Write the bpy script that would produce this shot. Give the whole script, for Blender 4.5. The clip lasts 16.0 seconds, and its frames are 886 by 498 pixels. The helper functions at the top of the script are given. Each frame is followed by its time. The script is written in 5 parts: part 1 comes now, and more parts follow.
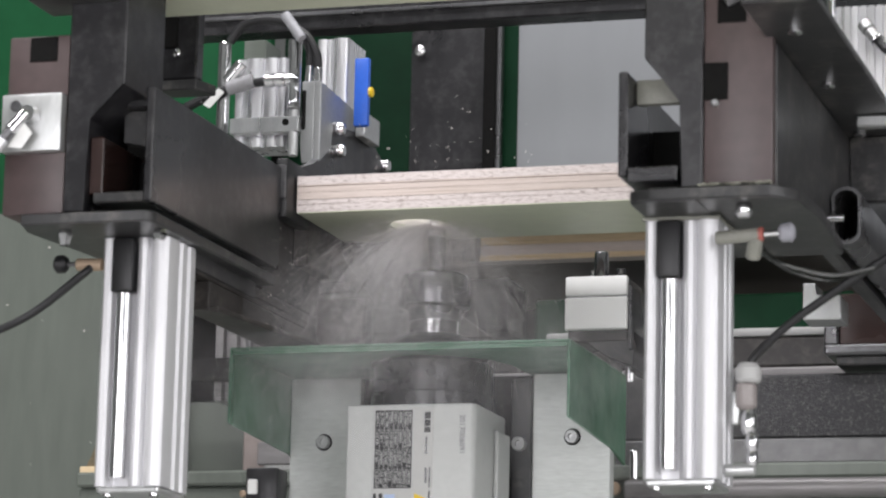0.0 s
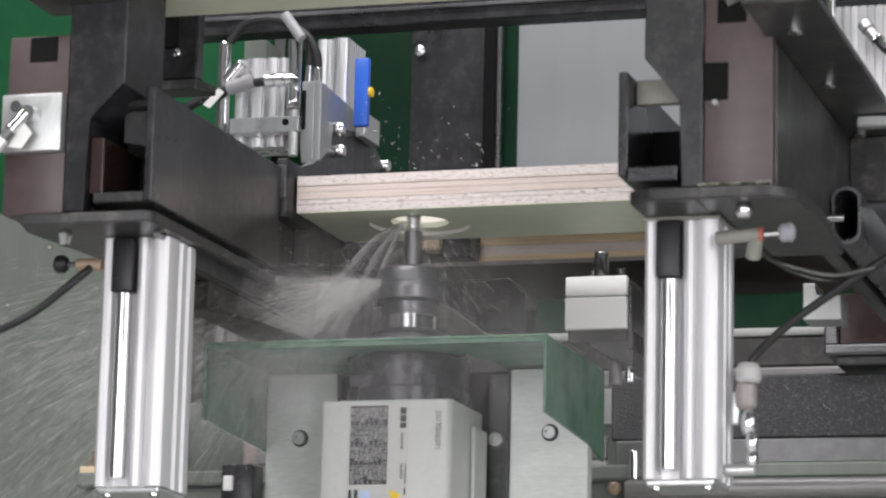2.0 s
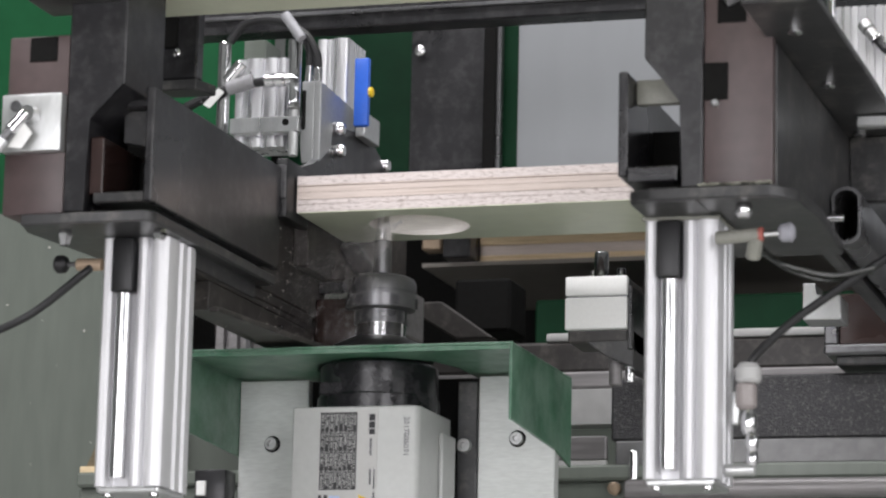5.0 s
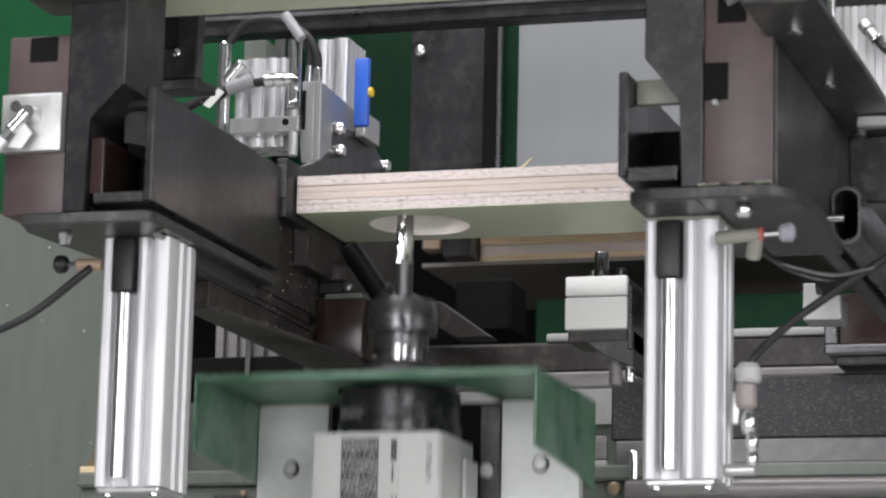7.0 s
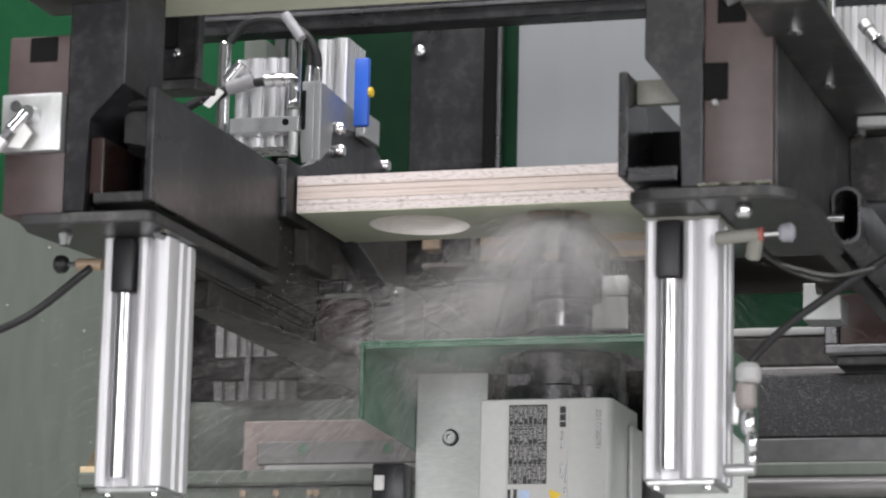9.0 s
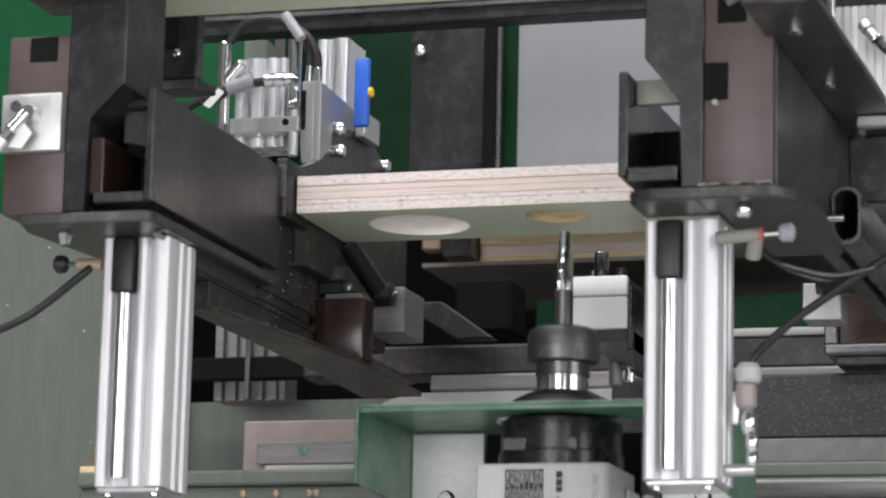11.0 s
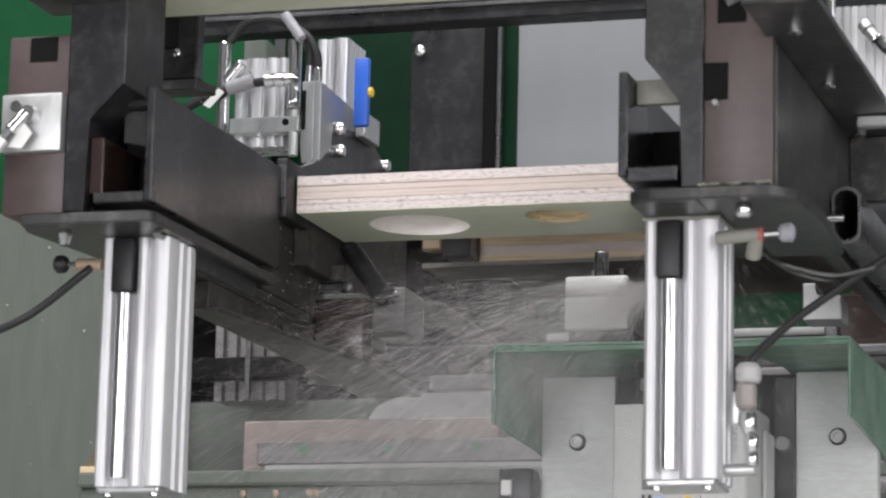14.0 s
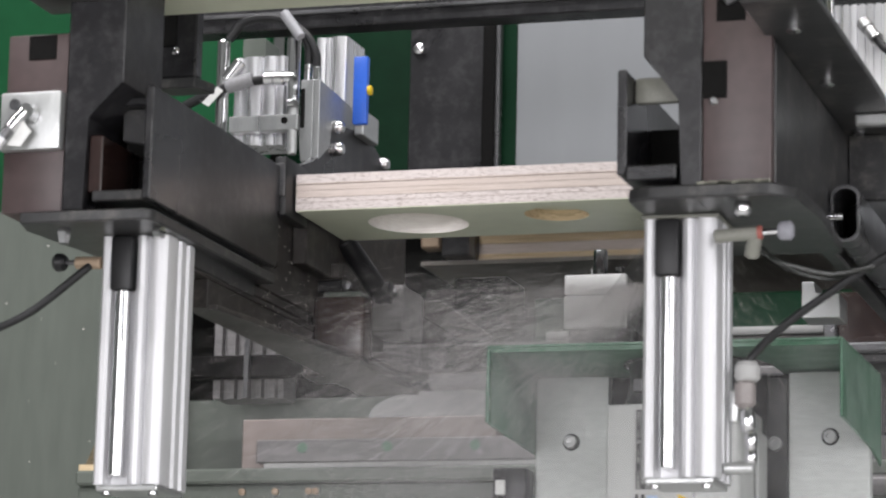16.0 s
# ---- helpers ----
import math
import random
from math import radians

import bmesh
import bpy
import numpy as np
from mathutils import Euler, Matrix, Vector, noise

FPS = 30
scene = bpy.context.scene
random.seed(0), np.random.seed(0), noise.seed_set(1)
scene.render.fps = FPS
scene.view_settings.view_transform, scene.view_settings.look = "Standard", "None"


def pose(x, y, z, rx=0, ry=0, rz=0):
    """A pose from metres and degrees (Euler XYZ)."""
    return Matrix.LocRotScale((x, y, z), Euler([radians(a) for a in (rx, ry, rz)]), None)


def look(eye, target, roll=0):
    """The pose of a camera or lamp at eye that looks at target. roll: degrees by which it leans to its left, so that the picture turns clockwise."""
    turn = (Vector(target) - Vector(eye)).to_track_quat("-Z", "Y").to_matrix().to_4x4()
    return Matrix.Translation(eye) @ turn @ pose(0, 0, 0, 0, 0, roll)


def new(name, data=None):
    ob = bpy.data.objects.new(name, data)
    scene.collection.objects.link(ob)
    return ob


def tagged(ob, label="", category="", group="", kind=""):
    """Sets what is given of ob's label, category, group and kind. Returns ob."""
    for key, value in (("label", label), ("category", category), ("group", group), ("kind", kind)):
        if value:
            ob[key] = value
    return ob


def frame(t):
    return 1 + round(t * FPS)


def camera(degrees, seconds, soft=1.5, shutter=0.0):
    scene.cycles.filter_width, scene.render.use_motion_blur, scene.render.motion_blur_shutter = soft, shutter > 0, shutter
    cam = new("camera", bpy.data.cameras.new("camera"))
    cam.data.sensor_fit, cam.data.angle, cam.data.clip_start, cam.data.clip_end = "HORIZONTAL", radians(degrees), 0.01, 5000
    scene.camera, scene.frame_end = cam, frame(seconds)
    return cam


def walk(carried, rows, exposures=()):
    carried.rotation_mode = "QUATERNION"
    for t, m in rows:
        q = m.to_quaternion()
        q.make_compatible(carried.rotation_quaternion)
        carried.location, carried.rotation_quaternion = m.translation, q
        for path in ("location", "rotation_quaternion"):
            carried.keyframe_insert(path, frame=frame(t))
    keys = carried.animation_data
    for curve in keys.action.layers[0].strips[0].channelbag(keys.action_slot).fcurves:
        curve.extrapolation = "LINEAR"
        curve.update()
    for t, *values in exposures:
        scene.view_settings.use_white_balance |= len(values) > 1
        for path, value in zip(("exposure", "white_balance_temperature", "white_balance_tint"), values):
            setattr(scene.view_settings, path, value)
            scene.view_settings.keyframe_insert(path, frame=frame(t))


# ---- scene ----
FOV = 16.05
YAW, PITCH, ROLL = radians(17.0), radians(11.1), 1.34
EYE = Vector((1.1618, -3.2379, 0.7393))


def aim(yaw, pitch):
    way = Vector((-math.sin(yaw) * math.cos(pitch), math.cos(yaw) * math.cos(pitch), math.sin(pitch)))
    return look(EYE, EYE + way * 3.5, ROLL)


cam = camera(FOV, 16.0, soft=2.2, shutter=0.5)
cam.data.dof.use_dof, cam.data.dof.focus_distance, cam.data.dof.aperture_fstop = True, 3.75, 11.0
STILL = aim(YAW, PITCH)
NUDGED = aim(YAW - 2.0 / 5560, PITCH - 3.0 / 5560)
walk(cam, [(0.0, STILL), (14.2, STILL), (14.8, NUDGED), (16.0, NUDGED)], [(0.0, 0.0), (16.0, 0.0)])

# ---- light: a factory hall with ceiling tubes, and fill lamps added out of view ----
world = bpy.data.worlds.new("hall_air")
scene.world = world
world.use_nodes = True
world.node_tree.nodes["Background"].inputs[0].default_value = (0.85, 0.93, 1.0, 1)
world.node_tree.nodes["Background"].inputs[1].default_value = 0.12


def area_lamp(name, m, sx, sy, power, colour):
    d = bpy.data.lights.new(name, "AREA")
    d.shape, d.size, d.size_y, d.energy, d.color = "RECTANGLE", sx, sy, power, colour
    ob = new(name, d)
    ob.matrix_world = m
    return ob


# Two unseen lamps added behind the camera as front fill.
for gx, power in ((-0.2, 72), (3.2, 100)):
    area_lamp("added_front_fill", look((gx, -4.95, 1.15), (gx, 0, 1.15)), 1.8, 1.9, power, (1.0, 0.975, 1.015))
# Unseen lamp added on the right as side fill.
area_lamp("added_side_fill", look((5.9, -2.6, 2.1), (0.2, 0, 1.4)), 3.0, 2.2, 85, (1.0, 0.98, 1.005))
for xx, yy, power in ((-0.9, -2.3, 125), (0.3, -0.2, 80)):
    area_lamp("ceiling_tube", pose(xx, yy, 4.35), 3.6, 0.35, power, (1.0, 0.98, 1.005))


# ---- materials ----
def mat(name, colour, rough=0.5, metal=0.0, vary=0.12, scale=40.0, stretch=(1, 1, 1), bump=0.05, wear=0.0, wear_colour=(0.5, 0.5, 0.48)):
    m = bpy.data.materials.new(name)
    m.use_nodes = True
    nt = m.node_tree
    N, L = nt.nodes, nt.links
    b = N["Principled BSDF"]
    tc = N.new("ShaderNodeTexCoord")
    mp = N.new("ShaderNodeMapping")
    mp.inputs["Scale"].default_value = stretch
    L.new(tc.outputs["Object"], mp.inputs[0])
    fine = N.new("ShaderNodeTexNoise")
    fine.inputs["Scale"].default_value, fine.inputs["Detail"].default_value = scale * 6, 6
    big = N.new("ShaderNodeTexNoise")
    big.inputs["Scale"].default_value, big.inputs["Detail"].default_value = scale * 0.35, 4
    L.new(mp.outputs[0], fine.inputs[0])
    L.new(mp.outputs[0], big.inputs[0])
    mixf = N.new("ShaderNodeMath")
    mixf.operation = "ADD"
    L.new(fine.outputs[0], mixf.inputs[0])
    L.new(big.outputs[0], mixf.inputs[1])
    ramp = N.new("ShaderNodeMapRange")
    ramp.inputs[1].default_value, ramp.inputs[2].default_value = 0.65, 1.35
    ramp.inputs[3].default_value, ramp.inputs[4].default_value = 1 - vary, 1 + vary
    L.new(mixf.outputs[0], ramp.inputs[0])
    mul = N.new("ShaderNodeVectorMath")
    mul.operation = "SCALE"
    mul.inputs[0].default_value = colour
    L.new(ramp.outputs[0], mul.inputs["Scale"])
    out = mul.outputs[0]
    if wear > 0:
        scr = N.new("ShaderNodeTexNoise")
        scr.inputs["Scale"].default_value, scr.inputs["Detail"].default_value, scr.inputs["Roughness"].default_value = scale * 2.2, 9, 0.75
        L.new(tc.outputs["Object"], scr.inputs[0])
        st = N.new("ShaderNodeMapRange")
        st.inputs[1].default_value, st.inputs[2].default_value = 0.72 - wear, 0.80 - wear * 0.6
        L.new(scr.outputs[0], st.inputs[0])
        mx = N.new("ShaderNodeMix")
        mx.data_type = "RGBA"
        L.new(st.outputs[0], mx.inputs["Factor"])
        L.new(out, mx.inputs["A"])
        mx.inputs["B"].default_value = (*wear_colour, 1)
        out = mx.outputs["Result"]
    L.new(out, b.inputs["Base Color"])
    rr = N.new("ShaderNodeMapRange")
    rr.inputs[1].default_value, rr.inputs[2].default_value = 0.3, 0.7
    rr.inputs[3].default_value, rr.inputs[4].default_value = max(0.03, rough - 0.10), min(1, rough + 0.12)
    L.new(big.outputs[0], rr.inputs[0])
    L.new(rr.outputs[0], b.inputs["Roughness"])
    b.inputs["Metallic"].default_value = metal
    if bump > 0:
        bp = N.new("ShaderNodeBump")
        bp.inputs["Strength"].default_value, bp.inputs["Distance"].default_value = bump, 0.002
        L.new(fine.outputs[0], bp.inputs["Height"])
        L.new(bp.outputs[0], b.inputs["Normal"])
    return m


BLACK = mat("black_painted_steel", (0.0135, 0.0132, 0.015), 0.30, 0.0, 0.4, 14, bump=0.05, wear=0.24, wear_colour=(0.045, 0.044, 0.046))
BLACKDUST = mat("dusty_black_steel", (0.034, 0.034, 0.035), 0.36, 0.0, 0.35, 14, bump=0.1, wear=0.21, wear_colour=(0.10, 0.096, 0.088))
MURK = mat("grimy_dark_steel", (0.028, 0.0245, 0.0225), 0.45, 0.0, 0.4, 16, bump=0.12, wear=0.22, wear_colour=(0.085, 0.076, 0.068))
# Shaded copy of the machine green, with the shade put into the colour.
SHADEDGREEN = mat("shaded_green_paint", (0.006, 0.034, 0.015), 0.5, 0.0, 0.2, 6)
BROWN = mat("brown_phenolic", (0.076, 0.053, 0.052), 0.42, 0.0, 0.2, 10, bump=0.04, wear=0.05, wear_colour=(0.14, 0.11, 0.10))
DARKBROWN = mat("dark_brown_paint", (0.030, 0.016, 0.014), 0.26, 0.0, 0.2, 12, bump=0.03, wear=0.06, wear_colour=(0.12, 0.10, 0.09))
ALU = mat("extruded_aluminium", (0.74, 0.74, 0.755), 0.48, 0.42, 0.05, 30, (6, 6, 0.25), bump=0.004)
POLISHED = mat("polished_aluminium", (0.92, 0.92, 0.94), 0.31, 0.85, 0.04, 30, (6, 6, 0.25), bump=0.003)
STEEL = mat("bright_steel", (0.72, 0.72, 0.73), 0.14, 1.0, 0.05, 30, bump=0.01)
DARKSTEEL = mat("dark_tool_steel", (0.16, 0.16, 0.165), 0.3, 0.8, 0.2, 30, bump=0.03)
CLAMPGREY = mat("dull_milled_steel", (0.42, 0.43, 0.43), 0.36, 0.75, 0.12, 25, (8, 1, 1), bump=0.04)
MILLED = mat("milled_aluminium", (0.58, 0.59, 0.585), 0.38, 0.8, 0.1, 25, (8, 1, 1), bump=0.04, wear=0.04, wear_colour=(0.75, 0.75, 0.73))
GREYPLATE = mat("brushed_plate", (0.58, 0.60, 0.58), 0.45, 0.22, 0.14, 14, (1, 1, 7), bump=0.04, wear=0.06, wear_colour=(0.78, 0.78, 0.76))
GREEN = mat("green_enamel", (0.028, 0.125, 0.062), 0.36, 0.0, 0.35, 9, (3, 3, 0.5), bump=0.06, wear=0.36, wear_colour=(0.13, 0.23, 0.165))
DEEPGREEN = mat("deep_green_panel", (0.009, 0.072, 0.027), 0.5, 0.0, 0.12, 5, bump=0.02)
# Stretched tone puts upright streaks, like reflections, into the sheet's colour.
GREYGREEN = mat("grey_green_sheet", (0.132, 0.149, 0.128), 0.36, 0.0, 0.16, 3, (3, 3, 0.5), bump=0.03, wear=0.03, wear_colour=(0.5, 0.5, 0.47))
GREYWALL = mat("pale_grey_panel", (0.24, 0.25, 0.26), 0.5, 0.0, 0.06, 4, (1, 1, 0.15), bump=0.02)
CREAM = mat("cream_laminate", (0.62, 0.64, 0.50), 0.42, 0.0, 0.06, 8, bump=0.02)
BOXGREY = mat("motor_box_grey", (0.465, 0.475, 0.46), 0.42, 0.1, 0.06, 20, bump=0.03)
RUBBER = mat("black_rubber", (0.009, 0.009, 0.010), 0.42, 0.0, 0.2, 40, bump=0.05)
BLUE = mat("blue_plastic", (0.03, 0.13, 0.62), 0.35, 0.0, 0.08, 40, bump=0.02)
YELLOW = mat("yellow_plastic", (0.75, 0.52, 0.02), 0.4, 0.0, 0.08, 40)
COVERGREY = mat("dusty_white_paint", (0.46, 0.46, 0.45), 0.5, 0.0, 0.1, 9)
CRUST = mat("dried_dust_crust", (0.34, 0.34, 0.28), 0.85, 0.0, 0.4, 60, bump=0.6)
FILM = mat("grubby_clear_hose", (0.028, 0.030, 0.027), 0.2, 0.0, 0.3, 30)
DULLWHITE = mat("aged_plastic", (0.23, 0.23, 0.20), 0.5, 0, 0.15, 60)
BRASS = mat("brass", (0.36, 0.27, 0.19), 0.5, 0.35, 0.1, 60)
LABELWHITE = mat("printed_label", (0.50, 0.50, 0.485), 0.45, 0.0, 0.05, 50)
WHITE = mat("white_plastic", (0.78, 0.78, 0.76), 0.4, 0.0, 0.05, 50)
INK = mat("black_print", (0.03, 0.03, 0.032), 0.6, 0.0, 0.1, 60, bump=0)
RED = mat("red_plastic", (0.35, 0.10, 0.08), 0.5)
CONCRETE = mat("hall_concrete", (0.52, 0.52, 0.50), 0.6, 0.0, 0.15, 2, bump=0.1)
# Unseen hall walls, kept dark to shape what the metal reflects.
PLASTER = mat("hall_plaster", (0.30, 0.31, 0.30), 0.8, 0.0, 0.05, 2)
# Black without sheen: shade put into recesses, and black rubber parts.
VOID = mat("matt_black_shade_and_rubber", (0.011, 0.0108, 0.0105), 0.8, 0.0, 0.2, 30)
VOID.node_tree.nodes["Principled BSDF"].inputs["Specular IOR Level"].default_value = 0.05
SHADEDGREEN.node_tree.nodes["Principled BSDF"].inputs["Specular IOR Level"].default_value = 0.12
DEEPGREEN.node_tree.nodes["Principled BSDF"].inputs["Specular IOR Level"].default_value = 0.12
MURK.node_tree.nodes["Principled BSDF"].inputs["Specular IOR Level"].default_value = 0.5
BRUSH = mat("black_bristles", (0.020, 0.020, 0.022), 0.55, 0.0, 0.6, 110, (0.6, 1, 0.6), bump=0.8, wear=0.20, wear_colour=(0.10, 0.097, 0.092))


def wood_mat(name, colour, dark, rough_grain):
    m = mat(name, colour, 0.75, 0.0, 0.10, 26, (0.35, 1, 3.5), bump=0.25 if rough_grain else 0.08)
    nt = m.node_tree
    N, L = nt.nodes, nt.links
    b = N["Principled BSDF"]
    old = b.inputs["Base Color"].links[0].from_socket
    tc, mp = N.new("ShaderNodeTexCoord"), N.new("ShaderNodeMapping")
    mp.inputs["Scale"].default_value = (0.26, 1, 1.9) if rough_grain else (0.04, 1, 3.0)
    L.new(tc.outputs["Object"], mp.inputs[0])
    n = N.new("ShaderNodeTexNoise")
    n.inputs["Scale"].default_value, n.inputs["Detail"].default_value = (520 if rough_grain else 220), 5
    L.new(mp.outputs[0], n.inputs[0])
    r = N.new("ShaderNodeMapRange")
    r.inputs[1].default_value, r.inputs[2].default_value = (0.52, 0.66) if rough_grain else (0.5, 0.75)
    L.new(n.outputs[0], r.inputs[0])
    mx = N.new("ShaderNodeMix")
    mx.data_type = "RGBA"
    L.new(r.outputs[0], mx.inputs["Factor"])
    L.new(old, mx.inputs["A"])
    mx.inputs["B"].default_value = (*dark, 1)
    L.new(mx.outputs["Result"], b.inputs["Base Color"])
    return m


PLY_END = wood_mat("ply_end_grain", (0.71, 0.64, 0.615), (0.38, 0.31, 0.285), True)
PLY_LONG = wood_mat("ply_long_grain", (0.66, 0.57, 0.52), (0.50, 0.41, 0.35), False)
# Fresh cut wood, made paler still for light falling through the hole.
FRESH_LIT = wood_mat("fresh_cut_wood_lit", (0.89, 0.84, 0.80), (0.80, 0.73, 0.68), False)
BOLT = mat("oiled_bolt_steel", (0.42, 0.425, 0.42), 0.38, 0.7, 0.15, 60, bump=0.02)
DULLSTEEL = mat("dull_stained_steel", (0.24, 0.23, 0.23), 0.45, 0.4, 0.3, 9, (0.3, 1, 3))
PIN = mat("dark_chrome", (0.30, 0.30, 0.31), 0.12, 1.0, 0.05, 60, bump=0)
PALEGLUE = mat("thin_glue_line", (0.40, 0.32, 0.29), 0.7, 0, 0.5, 40)
GLUE = mat("glue_line", (0.16, 0.10, 0.085), 0.7, 0, 0.3, 80)
# Yellowed ply; also put on blind pocket walls as their shade.
PLY_OLD_OR_SHADE = wood_mat("ply_yellowed_or_shade", (0.76, 0.60, 0.38), (0.40, 0.27, 0.14), False)
CHIP = mat("wood_chip", (0.72, 0.685, 0.68), 0.8, 0, 0.1, 90, bump=0)
CHIPSOLID = mat("wood_shaving", (0.80, 0.75, 0.70), 0.8, 0, 0.1, 90, bump=0)



def dust_mat(name, around, along, low, high, most, wide, far, near=0.0):
    """Airborne dust: streaks that run away from the cutter, mostly clear."""
    m = bpy.data.materials.new(name)
    m.use_nodes = True
    nt = m.node_tree
    N, L = nt.nodes, nt.links
    b = N["Principled BSDF"]
    b.inputs["Base Color"].default_value = (0.68, 0.67, 0.68, 1)
    b.inputs["Roughness"].default_value = 1.0
    b.inputs["Specular IOR Level"].default_value = 0.0
    tc, sx, at = N.new("ShaderNodeTexCoord"), N.new("ShaderNodeSeparateXYZ"), N.new("ShaderNodeMath")
    at.operation = "ARCTAN2"
    L.new(tc.outputs["Object"], sx.inputs[0])
    L.new(sx.outputs[1], at.inputs[0])
    L.new(sx.outputs[0], at.inputs[1])
    ln = N.new("ShaderNodeVectorMath")
    ln.operation = "LENGTH"
    L.new(tc.outputs["Object"], ln.inputs[0])
    cb = N.new("ShaderNodeCombineXYZ")
    for src, k, slot in ((at.outputs[0], around, 0), (ln.outputs["Value"], along, 1)):
        mu = N.new("ShaderNodeMath")
        mu.operation = "MULTIPLY"
        mu.inputs[1].default_value = k
        L.new(src, mu.inputs[0])
        L.new(mu.outputs[0], cb.inputs[slot])
    n = N.new("ShaderNodeTexNoise")
    n.inputs["Scale"].default_value, n.inputs["Detail"].default_value, n.inputs["Roughness"].default_value = 1.0, 7, 0.68
    L.new(cb.outputs[0], n.inputs[0])
    r = N.new("ShaderNodeMapRange")
    r.inputs[1].default_value, r.inputs[2].default_value, r.inputs[3].default_value, r.inputs[4].default_value = low, high, 0.0, most
    L.new(n.outputs[0], r.inputs[0])
    # thins out with distance from the cutter
    fa = N.new("ShaderNodeMapRange")
    fa.inputs[1].default_value, fa.inputs[2].default_value, fa.inputs[3].default_value, fa.inputs[4].default_value = 0.05, far, 1.0, 0.0
    L.new(ln.outputs["Value"], fa.inputs[0])
    mm = N.new("ShaderNodeMath")
    mm.operation = "MULTIPLY"
    L.new(r.outputs[0], mm.inputs[0])
    L.new(fa.outputs[0], mm.inputs[1])
    # and towards the sides of the fan
    ab = N.new("ShaderNodeMath")
    ab.operation = "ABSOLUTE"
    L.new(at.outputs[0], ab.inputs[0])
    sd = N.new("ShaderNodeMapRange")
    sd.interpolation_type = "SMOOTHSTEP"
    sd.inputs[1].default_value, sd.inputs[2].default_value, sd.inputs[3].default_value, sd.inputs[4].default_value = wide * 0.35, wide, 1.0, 0.0
    L.new(ab.outputs[0], sd.inputs[0])
    m2 = N.new("ShaderNodeMath")
    m2.operation = "MULTIPLY"
    L.new(mm.outputs[0], m2.inputs[0])
    L.new(sd.outputs[0], m2.inputs[1])
    # and gathers only some way off
    gr = N.new("ShaderNodeMapRange")
    gr.inputs[1].default_value, gr.inputs[2].default_value, gr.inputs[3].default_value, gr.inputs[4].default_value = -0.01, near, 0.0, 1.0
    L.new(ln.outputs["Value"], gr.inputs[0])
    m3 = N.new("ShaderNodeMath")
    m3.operation = "MULTIPLY"
    L.new(m2.outputs[0], m3.inputs[0])
    L.new(gr.outputs[0], m3.inputs[1])
    L.new(m3.outputs[0], b.inputs["Alpha"])
    return m


DUST = dust_mat("airborne_dust", 22, 20, 0.28, 0.82, 0.46, 1.95, 0.28)
JETDUST = dust_mat("drifting_dust", 46, 11, 0.25, 0.95, 0.24, 0.95, 0.50, 0.34)


def mist_mat(name, middle, rx, rz, most, tilt):
    """Hanging mist: soft clots drawn out along the fall, clear towards the rim."""
    m = bpy.data.materials.new(name)
    m.use_nodes = True
    N, L = m.node_tree.nodes, m.node_tree.links
    b = N["Principled BSDF"]
    b.inputs["Base Color"].default_value = (0.68, 0.67, 0.68, 1)
    b.inputs["Roughness"].default_value = 1.0
    b.inputs["Specular IOR Level"].default_value = 0.0
    tc, near, turned, drawn = N.new("ShaderNodeTexCoord"), N.new("ShaderNodeMapping"), N.new("ShaderNodeMapping"), N.new("ShaderNodeMapping")
    near.vector_type = "TEXTURE"
    near.inputs["Location"].default_value, near.inputs["Scale"].default_value = (middle[0], 0, middle[1]), (rx, 50, rz)
    turned.inputs["Rotation"].default_value = (0, radians(tilt), 0)
    drawn.inputs["Scale"].default_value = (9, 9, 34)
    for node in (near, turned):
        L.new(tc.outputs["Object"], node.inputs[0])
    L.new(turned.outputs[0], drawn.inputs[0])
    ln, fade, clots, deep, mul = N.new("ShaderNodeVectorMath"), N.new("ShaderNodeMapRange"), N.new("ShaderNodeTexNoise"), N.new("ShaderNodeMapRange"), N.new("ShaderNodeMath")
    ln.operation, fade.interpolation_type, mul.operation = "LENGTH", "SMOOTHSTEP", "MULTIPLY"
    L.new(near.outputs[0], ln.inputs[0])
    L.new(ln.outputs["Value"], fade.inputs[0])
    fade.inputs[1].default_value, fade.inputs[2].default_value, fade.inputs[3].default_value, fade.inputs[4].default_value = 0.25, 0.98, 1.0, 0.0
    clots.inputs["Scale"].default_value, clots.inputs["Detail"].default_value, clots.inputs["Roughness"].default_value, clots.inputs["Distortion"].default_value = 1.0, 6, 0.62, 0.5
    L.new(drawn.outputs[0], clots.inputs[0])
    deep.inputs[1].default_value, deep.inputs[2].default_value, deep.inputs[3].default_value, deep.inputs[4].default_value = 0.25, 0.75, most * 0.35, most
    L.new(clots.outputs[0], deep.inputs[0])
    L.new(fade.outputs[0], mul.inputs[0])
    L.new(deep.outputs[0], mul.inputs[1])
    L.new(mul.outputs[0], b.inputs["Alpha"])
    return m


HAZE = mist_mat("hazy_dust", (0.0, -0.205), 0.42, 0.17, 0.17, 62)
BANKDUST = mist_mat("settling_dust", (-0.10, -0.285), 0.52, 0.185, 0.17, -18)
PLUMEDUST = dust_mat("thrown_dust", 24, 16, 0.20, 0.80, 0.92, 0.75, 0.20)

# ---- helpers for meshes ----
ORIGIN = {}


def thing(name, at, label, category, group="", kind=""):
    ob = new(name)
    ob.empty_display_size = 0.02
    ob.matrix_world = Matrix.Translation(at)
    ORIGIN[ob] = Vector(at)
    return tagged(ob, label, category, group, kind)


